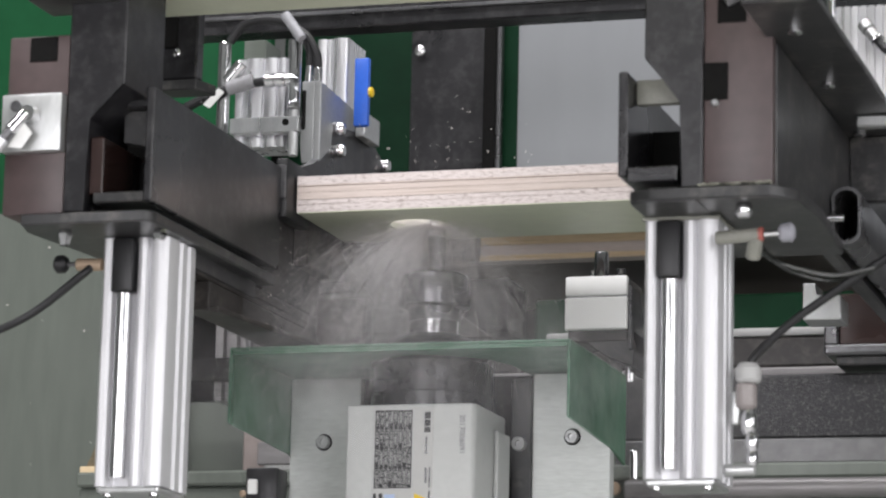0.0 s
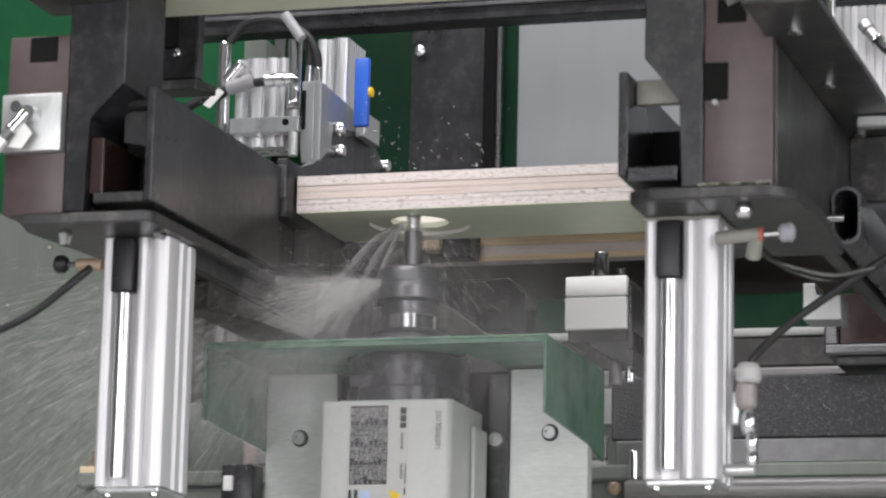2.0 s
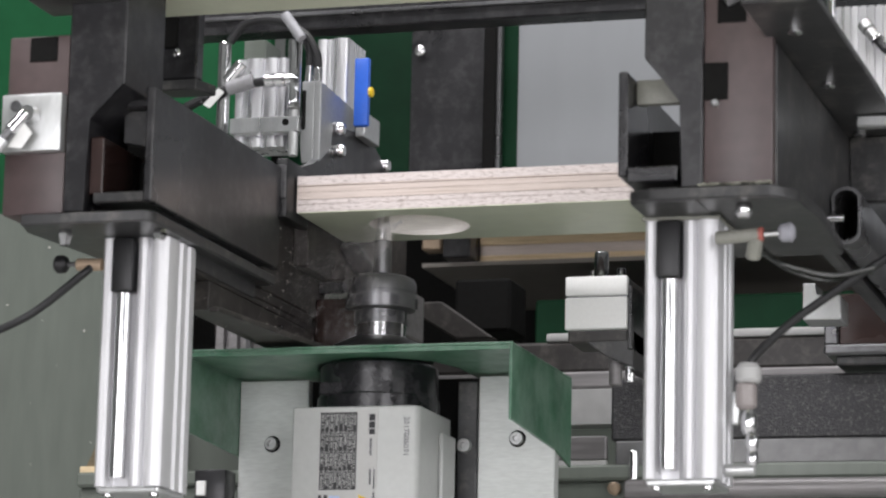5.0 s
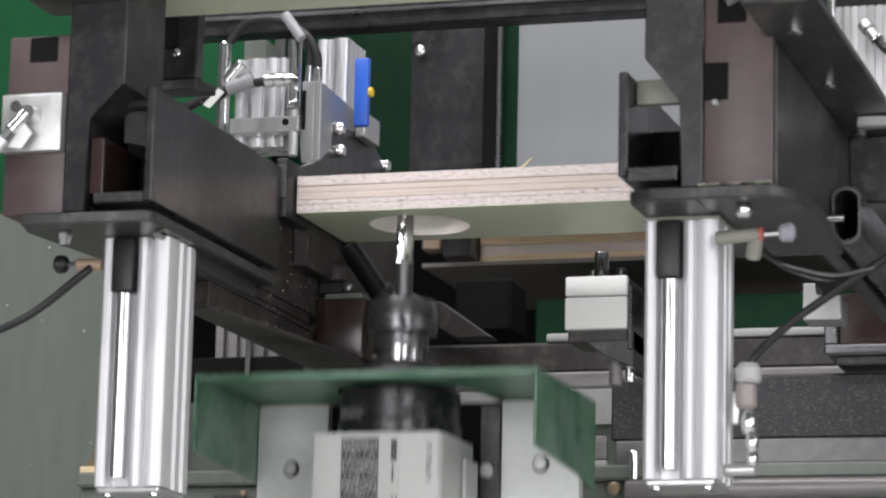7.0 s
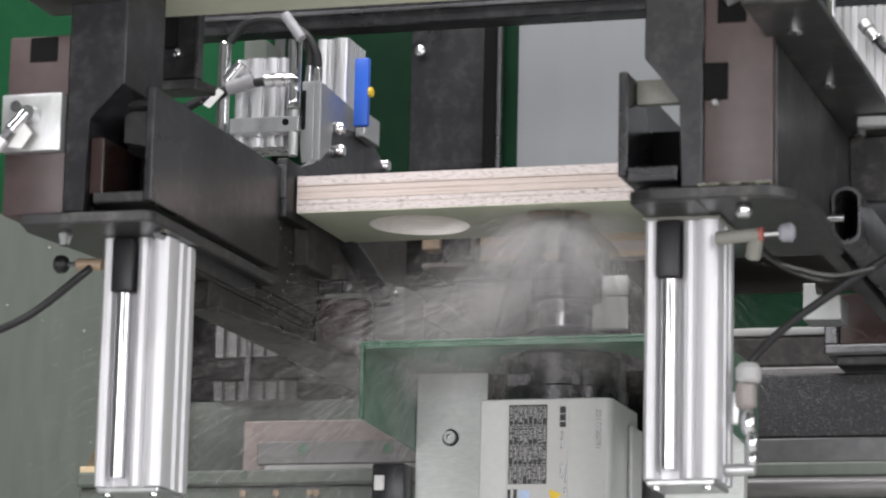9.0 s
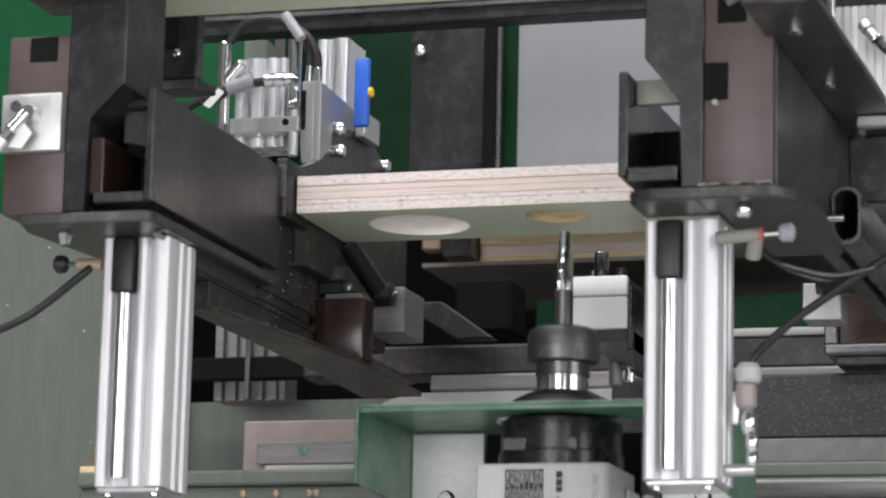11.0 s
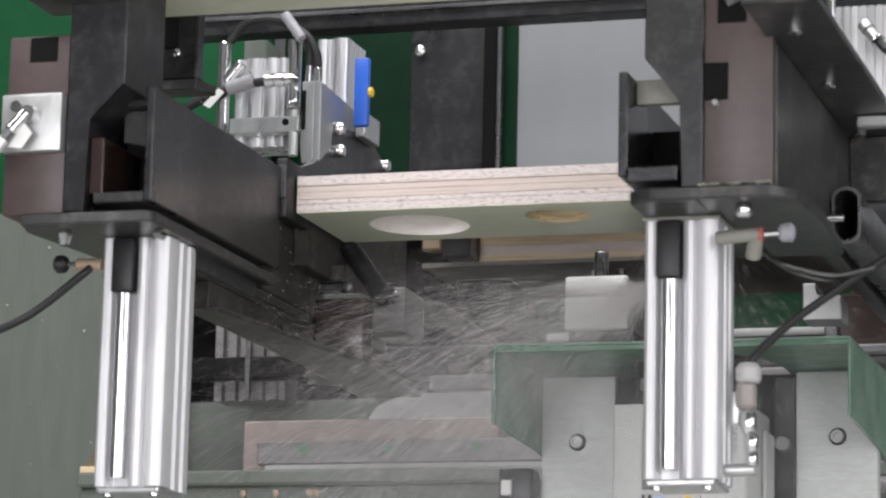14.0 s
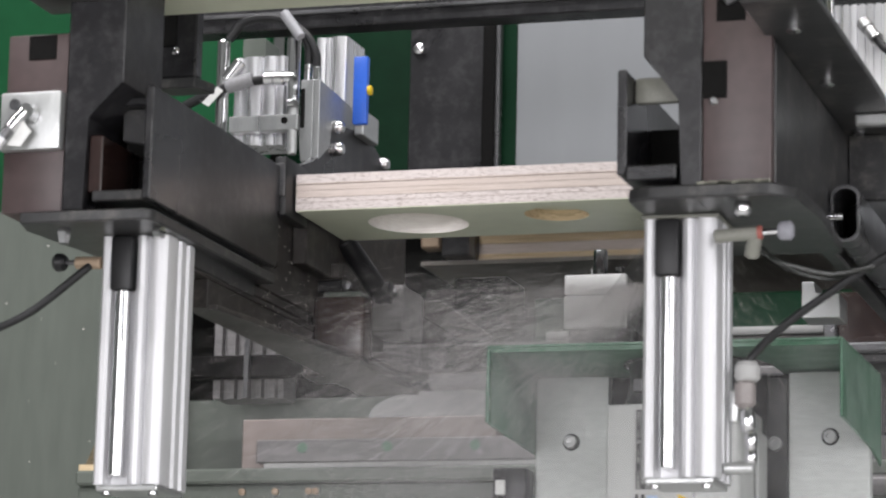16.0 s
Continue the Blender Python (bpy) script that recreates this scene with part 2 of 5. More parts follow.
def finish(bm, name, material, origin):
    if origin.length > 0:
        bmesh.ops.translate(bm, verts=bm.verts, vec=-origin)
    bmesh.ops.recalc_face_normals(bm, faces=bm.faces)
    for f in bm.faces:
        f.smooth = True
    for e in bm.edges:
        e.smooth = e.is_manifold and e.calc_face_angle(0) < radians(32)
    me = bpy.data.meshes.new(name)
    bm.to_mesh(me)
    bm.free()
    me.materials.append(material)
    return me


def part(name, bm, material, parent, label=""):
    o = ORIGIN[parent]
    ob = new(name, finish(bm, name, material, o))
    ob.parent = parent
    ORIGIN[ob] = o
    return tagged(ob, label)


def solo(name, bm, material, at, label, category, group="", kind=""):
    ob = new(name, finish(bm, name, material, Vector(at)))
    ob.matrix_world = Matrix.Translation(at)
    ORIGIN[ob] = Vector(at)
    return tagged(ob, label, category, group, kind)


def box(x0, x1, y0, y1, z0, z1, bevel=0.0012, seg=1, bm=None):
    b = bmesh.new()
    bmesh.ops.create_cube(b, size=1)
    for v in b.verts:
        v.co = Vector((x0 + (v.co.x + 0.5) * (x1 - x0), y0 + (v.co.y + 0.5) * (y1 - y0), z0 + (v.co.z + 0.5) * (z1 - z0)))
    if bevel > 0:
        bmesh.ops.bevel(b, geom=list(b.edges), offset=min(bevel, 0.3 * min(abs(x1 - x0), abs(y1 - y0), abs(z1 - z0))), segments=seg, affect="EDGES", profile=0.5)
    return merged(bm, b)


def merged(bm, b):
    if bm is None:
        return b
    me = bpy.data.meshes.new("tmp")
    b.to_mesh(me)
    b.free()
    bm.from_mesh(me)
    bpy.data.meshes.remove(me)
    return bm


def prism(points, axis, a, b_, bevel=0.0008, bm=None):
    """Extrude a polygon, given in the two other axes in order, from a to b_ along axis."""
    b = bmesh.new()
    def at(p, t):
        return {"x": (t, p[0], p[1]), "y": (p[0], t, p[1]), "z": (p[0], p[1], t)}[axis]
    lo = [b.verts.new(at(p, a)) for p in points]
    hi = [b.verts.new(at(p, b_)) for p in points]
    n = len(points)
    b.faces.new(lo)
    b.faces.new(hi)
    for i in range(n):
        b.faces.new((lo[i], lo[(i + 1) % n], hi[(i + 1) % n], hi[i]))
    if bevel > 0:
        bmesh.ops.bevel(b, geom=list(b.edges), offset=bevel, segments=1, affect="EDGES")
    return merged(bm, b)


def lathe(profile, at=(0, 0, 0), axis="z", seg=28, bm=None):
    """Turn (radius, height) pairs about an axis through at."""
    b = bmesh.new()
    rings = []
    for r, h in profile:
        ring = []
        for i in range(seg):
            a = 2 * math.pi * i / seg
            u, v = r * math.cos(a), r * math.sin(a)
            p = {"z": (u, v, h), "y": (u, h, v), "x": (h, u, v)}[axis]
            ring.append(b.verts.new(Vector(at) + Vector(p)))
        rings.append(ring)
    for r0, r1 in zip(rings, rings[1:]):
        for i in range(seg):
            b.faces.new((r0[i], r0[(i + 1) % seg], r1[(i + 1) % seg], r1[i]))
    b.faces.new(rings[0])
    b.faces.new(rings[-1])
    return merged(bm, b)


def rod(p, q, r, seg=14, bm=None):
    p, q = Vector(p), Vector(q)
    b = lathe([(r * 0.9, 0), (r, r * 0.15), (r, (q - p).length - r * 0.15), (r * 0.9, (q - p).length)], seg=seg)
    m = Matrix.Translation(p) @ (q - p).to_track_quat("Z", "Y").to_matrix().to_4x4()
    bmesh.ops.transform(b, matrix=m, verts=b.verts)
    return merged(bm, b)


def hose(points, r, seg=10, steps=10, bm=None):
    """A bent tube through the points."""
    pts = [Vector(p) for p in points]
    ext = [2 * pts[0] - pts[1]] + pts + [2 * pts[-1] - pts[-2]]
    line = []
    for i in range(1, len(ext) - 2):
        a, b0, c, d = ext[i - 1:i + 3]
        for k in range(steps):
            t = k / steps
            line.append(0.5 * (2 * b0 + (c - a) * t + (2 * a - 5 * b0 + 4 * c - d) * t * t + (3 * b0 - a - 3 * c + d) * t ** 3))
    line.append(pts[-1])
    b = bmesh.new()
    rings = []
    for i, p in enumerate(line):
        way = (line[min(i + 1, len(line) - 1)] - line[max(i - 1, 0)]).normalized()
        side = way.cross(Vector((0.13, 0.29, 0.95))).normalized()
        up = side.cross(way)
        rings.append([b.verts.new(p + r * (math.cos(2 * math.pi * k / seg) * side + math.sin(2 * math.pi * k / seg) * up)) for k in range(seg)])
    for r0, r1 in zip(rings, rings[1:]):
        for k in range(seg):
            b.faces.new((r0[k], r0[(k + 1) % seg], r1[(k + 1) % seg], r1[k]))
    b.faces.new(rings[0])
    b.faces.new(rings[-1])
    return merged(bm, b)


def bolt_mesh(at, r, axis, deep=0.006, out=-1):
    """A socket-head bolt: rim, recess and a hollow."""
    prof = [(r, 0), (r, deep * 0.8), (r * 0.9, deep), (r * 0.52, deep), (r * 0.48, deep * 0.35), (0.0004, deep * 0.3)]
    return lathe([(a, out * h) for a, h in prof], at, axis, 18)


def lettering(text, size, material, parent, m, depth=0.0004):
    cu = bpy.data.curves.new("print", "FONT")
    cu.body, cu.size, cu.extrude = text, size, depth
    tmp = new("print", cu)
    me = bpy.data.meshes.new_from_object(tmp)
    bpy.data.objects.remove(tmp)
    me.transform(m)
    me.materials.append(material)
    ob = new("print", me)
    ob.parent = parent
    ORIGIN[ob] = ORIGIN[parent]
    return ob


# ---- the hall round the machine, added out of view ----
solo("floor", box(-6, 6, -5, 5, -0.1, 0, 0), CONCRETE, (0, 0, 0), "grey concrete floor of a factory hall", "floor", kind="structure")
solo("ceiling", box(-6, 6, -5, 5, 4.6, 4.7, 0), PLASTER, (0, 0, 4.6), "pale plastered hall ceiling", "ceiling", kind="structure")
solo("wall_north", box(-6, 6, 5, 5.1, 0, 4.6, 0), PLASTER, (0, 5, 0), "pale plastered hall wall", "wall", kind="structure")
solo("wall_west", box(-6.1, -6, -5, 5, 0, 4.6, 0), PLASTER, (-6, 0, 0), "pale plastered hall wall", "wall", kind="structure")


def wall_with_openings(name, axis, at, lo, hi, openings, label):
    b, edge = None, lo
    spans = []
    for w0, w1, z0, z1 in openings:
        spans += [(edge, w0, 0, 4.6), (w0, w1, z1, 4.6)] + ([(w0, w1, 0, z0)] if z0 > 0 else [])
        edge = w1
    spans.append((edge, hi, 0, 4.6))
    for a0, a1, c0, c1 in spans:
        b = box(a0, a1, at - 0.1, at, c0, c1, 0, bm=b) if axis == "y" else box(at, at + 0.1, a0, a1, c0, c1, 0, bm=b)
    solo(name, b, PLASTER, (0, 0, 0), label, "wall", kind="structure")


# These openings only make room for the added fill lamps.
wall_with_openings("wall_south", "y", -5.0, -6, 6, ((-1.15, 0.75, 0.0, 2.2), (2.25, 4.15, 0.0, 2.2)), "unseen grey hall wall with two openings for added fill lamps")
wall_with_openings("wall_east", "x", 6.0, -5, 5, ((-4.2, -1.0, 0.9, 3.3),), "unseen grey hall wall with an opening for an added fill lamp")

# ---- the board being machined ----
HOLES = [(0.117, 0.087, 0.057), (0.284, 0.066, 0.036), (0.452, 0.075, 0.046)]
BX, BY, BZ = 0.575, 0.170, 1.45


def slab(x0, x1, y0, y1, z0, z1, holes, ragged=0.0):
    """A flat layer with round holes through it."""
    b = bmesh.new()
    rng = random.Random(int(z0 * 10000))
    loops = []
    edge = []
    n = 40
    for i in range(n):
        edge.append((x0 + (x1 - x0) * i / n, y0 + ragged * rng.uniform(-1, 1)))
    for i in range(4):
        edge.append((x1, y0 + (y1 - y0) * i / 4))
    for i in range(4):
        edge.append((x1 + (x0 - x1) * i / 4, y1))
    for i in range(4):
        edge.append((x0, y1 + (y0 - y1) * i / 4))
    loops.append(edge)
    for cx, cy, r in holes:
        loops.append([(cx + r * math.cos(2 * math.pi * k / 64), cy + r * math.sin(2 * math.pi * k / 64)) for k in range(64)])
    for z in (z0, z1):
        es = []
        for lp in loops:
            vs = [b.verts.new((p[0], p[1], z)) for p in lp]
            es += [b.edges.new((vs[i], vs[(i + 1) % len(vs)])) for i in range(len(vs))]
        bmesh.ops.triangle_fill(b, use_beauty=True, edges=es)
    b.verts.ensure_lookup_table()
    half = sum(len(lp) for lp in loops)
    k = 0
    for lp in loops:
        m = len(lp)
        for i in range(m):
            j = (i + 1) % m
            f = b.faces.new((b.verts[k + i], b.verts[k + j], b.verts[half + k + j], b.verts[half + k + i]))
            f.material_index = min(loops.index(lp), 2)
        k += m
    return b


board = thing("plywood_board", (0, 0, BZ), "thick plywood board with cream laminate underside, clamped above the cutter", "board")
lam = part("laminate", slab(0.0006, BX, 0.0004, BY, BZ, BZ + 0.0011, HOLES), CREAM, board, "cream laminate facing")
# Hole walls: lit colour in the first, yellowed ply as shade in the rest.
for extra in (FRESH_LIT, PLY_OLD_OR_SHADE):
    lam.data.materials.append(extra)
layers = [(0.0011, 0.0098, PLY_END, 0.0004), (0.0098, 0.0103, PALEGLUE, -0.1), (0.0103, 0.0150, PLY_END, 0.0003), (0.0150, 0.0156, GLUE, -0.1),
          (0.0156, 0.0232, PLY_LONG, 0.0002), (0.0232, 0.0237, PALEGLUE, -0.1), (0.0237, 0.0300, PLY_LONG, 0.0002), (0.0300, 0.0309, GLUE, -0.1),
          (0.0309, 0.0322, PLY_LONG, 0.0002)]
for a, c, m_, rag in layers:
    inset = 0.0009 if rag < 0 else 0.0
    layer = part("glue_joint" if rag < 0 else "ply", slab(inset, BX - inset, inset, BY - inset, BZ + a, BZ + c, HOLES, max(rag, 0)), m_, board)
    for extra in (FRESH_LIT, PLY_OLD_OR_SHADE):
        layer.data.materials.append(extra)
part("ply", slab(0, BX, 0, BY, BZ + 0.0322, BZ + 0.042, HOLES[:1], 0.0005), PLY_END, board).data.materials.append(FRESH_LIT)

# waste still standing in the pockets, which the cutter clears as it goes
WASTE = []


def waste_piece(cx, cy, r0, r1):
    b = bmesh.new()
    if r0 > 0:
        b.free()
        b = lathe([(r0, BZ), (r1, BZ), (r1, BZ + 0.006), (r0, BZ + 0.006), (r0, BZ)], (cx, cy, 0), "z", 64)
        bmesh.ops.delete(b, geom=[f for f in b.faces if len(f.verts) > 4], context="FACES_ONLY")
        bmesh.ops.remove_doubles(b, verts=b.verts, dist=1e-5)
    else:
        b.free()
        b = lathe([(r1, BZ), (r1, BZ + 0.006)], (cx, cy, 0), "z", 64)
    ob = solo("pocket_floor", b, CREAM, (cx, cy, BZ), "round cream-faced floor of a pocket milled into the board", "pocket floor", "pocket floors")
    WASTE.append(ob)


waste_piece(HOLES[0][0], HOLES[0][1], 0.0328, 0.0566)
waste_piece(HOLES[1][0], HOLES[1][1], 0.0, 0.0357)
waste_piece(HOLES[2][0], HOLES[2][1], 0.0, 0.0457)

# ---- clamp towers ----


def air_cylinder(x, y, ztop, zlow):
    """A finned square extrusion hanging under its plate, with a switch rod in its front slot."""
    th = thing("air_cylinder", (x, y, ztop), "silver extruded aluminium air cylinder hanging under a black plate", "air cylinder", "air cylinders under the clamp plates")
    w, d = 0.074, 0.080
    front = [(0, 0.016), (0.0003, 0.008), (0.002, 0.003), (0.005, 0.0), (0.0095, 0.0), (0.0125, 0.002), (0.0140, 0.006), (0.0155, 0.012), (0.0175, 0.014), (0.0345, 0.014), (0.0370, 0.011), (0.0385, 0.006),
             (0.0405, 0.003), (0.0445, 0.001), (0.0485, 0.002), (0.0505, 0.005), (0.0515, 0.008), (0.0530, 0.005), (0.0550, 0.002), (0.0590, 0.0), (0.0650, 0.0), (0.0695, 0.0015), (0.0725, 0.004), (0.074, 0.009)]
    right = [(0.074, 0.026), (0.071, 0.028), (0.071, 0.036), (0.074, 0.038), (0.074, 0.048), (0.071, 0.050), (0.071, 0.058), (0.074, 0.060), (0.074, 0.073), (0.070, 0.080)]
    back = [(0.006, 0.080), (0.0, 0.074)]
    part("body", prism([(x + a, y + b) for a, b in front + right + back], "z", zlow + 0.006, ztop, 0.0), ALU, th)
    part("end_cap", prism([(x + a, y + b) for a, b in ((0.004, 0.004), (0.070, 0.004), (0.070, 0.076), (0.004, 0.076))], "z", zlow, zlow + 0.0058, 0.0015), MILLED, th)
    part("switch", box(x + 0.0135, x + 0.0362, y - 0.004, y + 0.0125, ztop - 0.056, ztop - 0.001, 0.002, 2), RUBBER, th, "black switch housing")
    part("guide_rod", rod((x + 0.0255, y + 0.0035, zlow + 0.014), (x + 0.0255, y + 0.0035, ztop - 0.0565), 0.0082, 20), STEEL, th, "polished steel rod")
    for bx in (0.012, 0.062):
        part("screw", lathe([(0.005, 0), (0.005, -0.003), (0.003, -0.0035)], (x + bx, y + 0.014, zlow), "z", 12), STEEL, th)
    return th


air_cylinder(-0.087, -0.340, 1.3575, 1.098)
air_cylinder(0.4775, -0.340, 1.3543, 1.098)

# left tower
tl = thing("clamp_tower", (-0.09, -0.40, 1.366), "black steel clamp tower with brown side block and hollow arm", "clamp", "clamp towers")
part("side_block", box(-0.172, -0.1055, -0.40, -0.30, 1.372, 1.557, 0.002, 2), BROWN, tl, "dark brown phenolic block")
# Black box on the face, in place of a recess and its shade.
part("notch_shade", box(-0.149, -0.1185, -0.4015, -0.39, 1.530, 1.5555, 0.001), VOID, tl, "black box standing in for a shaded square recess")
part("column", prism([(-0.105, 1.372), (-0.081, 1.372), (-0.081, 1.468), (-0.0435, 1.502), (-0.0435, 1.66), (-0.105, 1.66)], "y", -0.402, -0.30, 0.0015), BLACK, tl)
part("clamp_jaw", box(-0.145, -0.05, -0.425, -0.36, 1.588, 1.66, 0.003, 2), BLACKDUST, tl)
for x in (-0.128, -0.104):
    part("screw", lathe([(0.006, 0), (0.006, -0.004), (0.004, -0.006)], (x, -0.4252, 1.594), "y", 14), STEEL, tl)
# hollow arm: four walls
part("arm_side", box(-0.0175, -0.009, -0.405, -0.028, 1.3805, 1.497, 0.0015), BLACK, tl)
part("arm_floor", box(-0.072, -0.0176, -0.403, -0.05, 1.3805, 1.391, 0.0012), BLACKDUST, tl)
part("arm_top", box(-0.0805, -0.0176, -0.36, -0.05, 1.488, 1.496, 0.0012), BLACK, tl)
part("arm_wall", box(-0.0805, -0.066, -0.395, -0.05, 1.3915, 1.45, 0.0012), DARKBROWN, tl)
# Added black sheet that gives the hollow arm its inner shade.
part("arm_shade_sheet", box(-0.115, -0.0178, -0.22, -0.21, 1.3915, 1.4878, 0.001), VOID, tl)
part("arm_lug", prism([(-0.066, 1.455), (-0.0178, 1.445), (-0.0178, 1.4878), (-0.066, 1.4878)], "y", -0.345, -0.335, 0.001), BLACKDUST, tl)
part("lower_rib", prism([(-0.30, 1.341), (-0.07, 1.341), (-0.07, 1.379), (-0.30, 1.379)], "x", -0.034, -0.0195, 0.001), BLACKDUST, tl)
pl = [(-0.155, -0.375), (-0.145, -0.412), (-0.012, -0.412), (-0.004, -0.40), (-0.004, -0.05), (-0.10, -0.05), (-0.13, -0.18)]
part("base_plate", prism(pl, "z", 1.3585, 1.370, 0.0015), BLACKDUST, tl)
part("hex_bolt", lathe([(0.0062, 0), (0.0075, -0.002), (0.0078, -0.007), (0.006, -0.012), (0.0055, -0.0165)], (-0.108, -0.385, 1.3584), "z", 6), STEEL, tl)
part("hex_bolt", lathe([(0.0062, 0), (0.0075, -0.002), (0.0078, -0.007), (0.006, -0.012)], (-0.012, -0.37, 1.3584), "z", 6), STEEL, tl)
# Second black sheet, nearer the mouth, for shade low in the arm.
part("inner_shade_plate", box(-0.0655, -0.0178, -0.30, -0.29, 1.392, 1.444, 0.0006), VOID, tl)
part("end_pad", box(-0.0165, -0.0025, -0.027, 0.05, 1.441, 1.508, 0.002, 2), RUBBER, tl, "black rubber end stop")
part("pad_clip", box(-0.0155, -0.0035, -0.030, -0.0272, 1.462, 1.500, 0.001), DARKSTEEL, tl)
# carrier beam under it
cb = thing("carrier_beam", (-0.06, 0.0, 1.302), "dark dusty steel beam running back under the clamp", "beam")
part("web", box(-0.075, -0.021, -0.25, 0.115, 1.3435, 1.356, 0.002), MURK, cb)
part("stop_rail", box(-0.0212, -0.0035, 0.0505, 0.42, 1.400, 1.507, 0.0015), MURK, cb)
part("upper_web", box(-0.075, -0.0215, -0.045, 0.40, 1.3562, 1.4485, 0.002), MURK, cb)
part("flange", prism([(-0.085, -0.26), (-0.0218, -0.26), (-0.0218, 0.15), (-0.0218, 0.53), (-0.085, 0.53)], "z", 1.338, 1.3433, 0.001), MURK, cb)
part("low_plate", prism([(-0.014, -0.22), (-0.004, -0.22), (0.036, 0.126), (0.030, 0.39), (-0.046, 0.39), (-0.034, 0.03)], "z", 1.3005, 1.3062, 0.001), MURK, cb)
part("side_wall", box(-0.050, -0.0232, -0.20, 0.36, 1.3064, 1.3378, 0.001), MURK, cb)
for yy in (0.02, 0.075, 0.118):
    part("screw", lathe([(0.0042, 0), (0.0042, 0.003), (0.002, 0.0036)], (-0.0232, yy, 1.323), "x", 12), DARKSTEEL, cb)

# brown block on the beam's far end
eb = thing("slide_block", (0.0, 0.13, 1.3064), "dark brown rounded slide block with a worn pale top", "block")
arc = [(-0.0085 - 0.022 * math.cos(a), 0.1525 - 0.022 * math.sin(a)) for a in (0.0, 0.2, 0.4, 0.6, 0.8, 1.0, 1.2, 1.4, 1.57)]
part("body", prism(arc + [(-0.004, 0.1304), (0.0375, 0.1305), (0.0405, 0.1335), (0.0405, 0.162), (-0.0305, 0.162)], "z", 1.3064, 1.3765, 0.001), DARKBROWN, eb)
part("top_pad", prism([(-0.012, 0.136), (0.034, 0.134), (0.036, 0.160), (-0.006, 0.160)], "z", 1.3767, 1.3835, 0.0015), GREYGREEN, eb, "worn pale metal pad")
part("guide", box(-0.0205, 0.010, 0.139, 0.160, 1.3837, 1.3985, 0.002), RUBBER, eb)
part("guide_cap", box(-0.0205, 0.0125, 0.137, 0.160, 1.3988, 1.4175, 0.002), MURK, eb)
part("bolt", lathe([(0.0055, 0), (0.0055, -0.005), (0.003, -0.006)], (0.0165, 0.139, 1.391), "y", 14), DARKSTEEL, eb)

# link arm and roller behind it
la = thing("link_arm", (0.03, 0.22, 1.38), "black bent link arm with a round pivot", "arm")
part("bar", rod((0.0, 0.17, 1.452), (0.028, 0.225, 1.398), 0.0125), RUBBER, la)
part("pivot", lathe([(0.012, -0.008), (0.014, -0.006), (0.014, 0.012), (0.010, 0.014)], (0.03, 0.225, 1.397), "x", 20), RUBBER, la)
part("pin", lathe([(0.005, 0.0141), (0.005, 0.018), (0.003, 0.019)], (0.03, 0.225, 1.397), "x", 12), STEEL, la)

# right tower
tr = thing("clamp_tower", (0.55, -0.40, 1.366), "black steel clamp tower with brown front block and square holes", "clamp", "clamp towers")
part("side_block", box(0.549, 0.6155, -0.40, -0.386, 1.3725, 1.66, 0.002, 2), BROWN, tr, "dark brown phenolic block")
# Two more black boxes painted in for the shade of square recesses.
part("notch_shade", box(0.549, 0.5725, -0.4015, -0.39, 1.456, 1.4925, 0.0008), VOID, tr, "black box standing in for a shaded square recess")
part("notch_shade", box(0.562, 0.590, -0.4015, -0.39, 1.531, 1.56, 0.0008), VOID, tr, "black box standing in for a shaded square recess")
part("recess_bolt", rod((0.571, -0.4055, 1.549), (0.584, -0.4035, 1.556), 0.0055, 6), DARKSTEEL, tr)
part("pin", lathe([(0.004, 0), (0.0045, -0.003), (0.003, -0.005)], (0.5605, -0.40, 1.453), "y", 12), STEEL, tr)
part("column", prism([(0.5275, 1.372), (0.5485, 1.372), (0.5485, 1.66), (0.4915, 1.66), (0.4915, 1.5), (0.5275, 1.456)], "y", -0.402, -0.30, 0.0015), BLACK, tr)
part("arm_side", box(0.4665, 0.4755, -0.402, -0.06, 1.385, 1.488, 0.0015), BLACK, tr)
part("arm_floor", box(0.4757, 0.524, -0.403, -0.06, 1.379, 1.394, 0.0015), BLACK, tr)
# Shade inside the right arm is a black sheet as well.
part("arm_shade_sheet", box(0.4757, 0.5274, -0.30, -0.29, 1.3942, 1.452, 0.001), VOID, tr)
part("arm_lug", box(0.4757, 0.520, -0.37, -0.36, 1.462, 1.4875, 0.003, 2), DULLWHITE, tr, "grubby pale spacer")
part("beam_side", box(0.60, 0.6165, -0.3855, 0.55, 1.3715, 1.5145, 0.002), BLACKDUST, tr)
pr = [(0.478, -0.40), (0.500, -0.412), (0.615, -0.412), (0.638, -0.385), (0.642, -0.28), (0.635, -0.12), (0.49, -0.12), (0.478, -0.30)]
part("base_plate", prism(pr, "z", 1.3585, 1.371, 0.0018), BLACKDUST, tr)
part("under_ridge", prism([(0.4795, -0.4005), (0.50, -0.409), (0.545, -0.409), (0.545, -0.345), (0.4795, -0.345)], "z", 1.3578, 1.3584, 0), BLACKDUST, tr)
part("hex_bolt", lathe([(0.007, 0), (0.0085, -0.003), (0.0085, -0.010), (0.006, -0.014)], (0.585, -0.385, 1.3584), "z", 16), STEEL, tr)
part("top_flange", box(0.608, 0.679, -0.52, 0.12, 1.5148, 1.522, 0.0012), BLACKDUST, tr)
for bx, by in ((0.641, -0.424), (0.636, -0.215), (0.632, 0.0)):
    part("screw", lathe([(0.0075, 0), (0.0075, -0.004), (0.004, -0.006)], (bx, by, 1.5147), "z", 14), STEEL, tr)
part("bracket", box(0.640, 0.70, -0.075, -0.06, 1.502, 1.5146, 0.002), MILLED, tr)
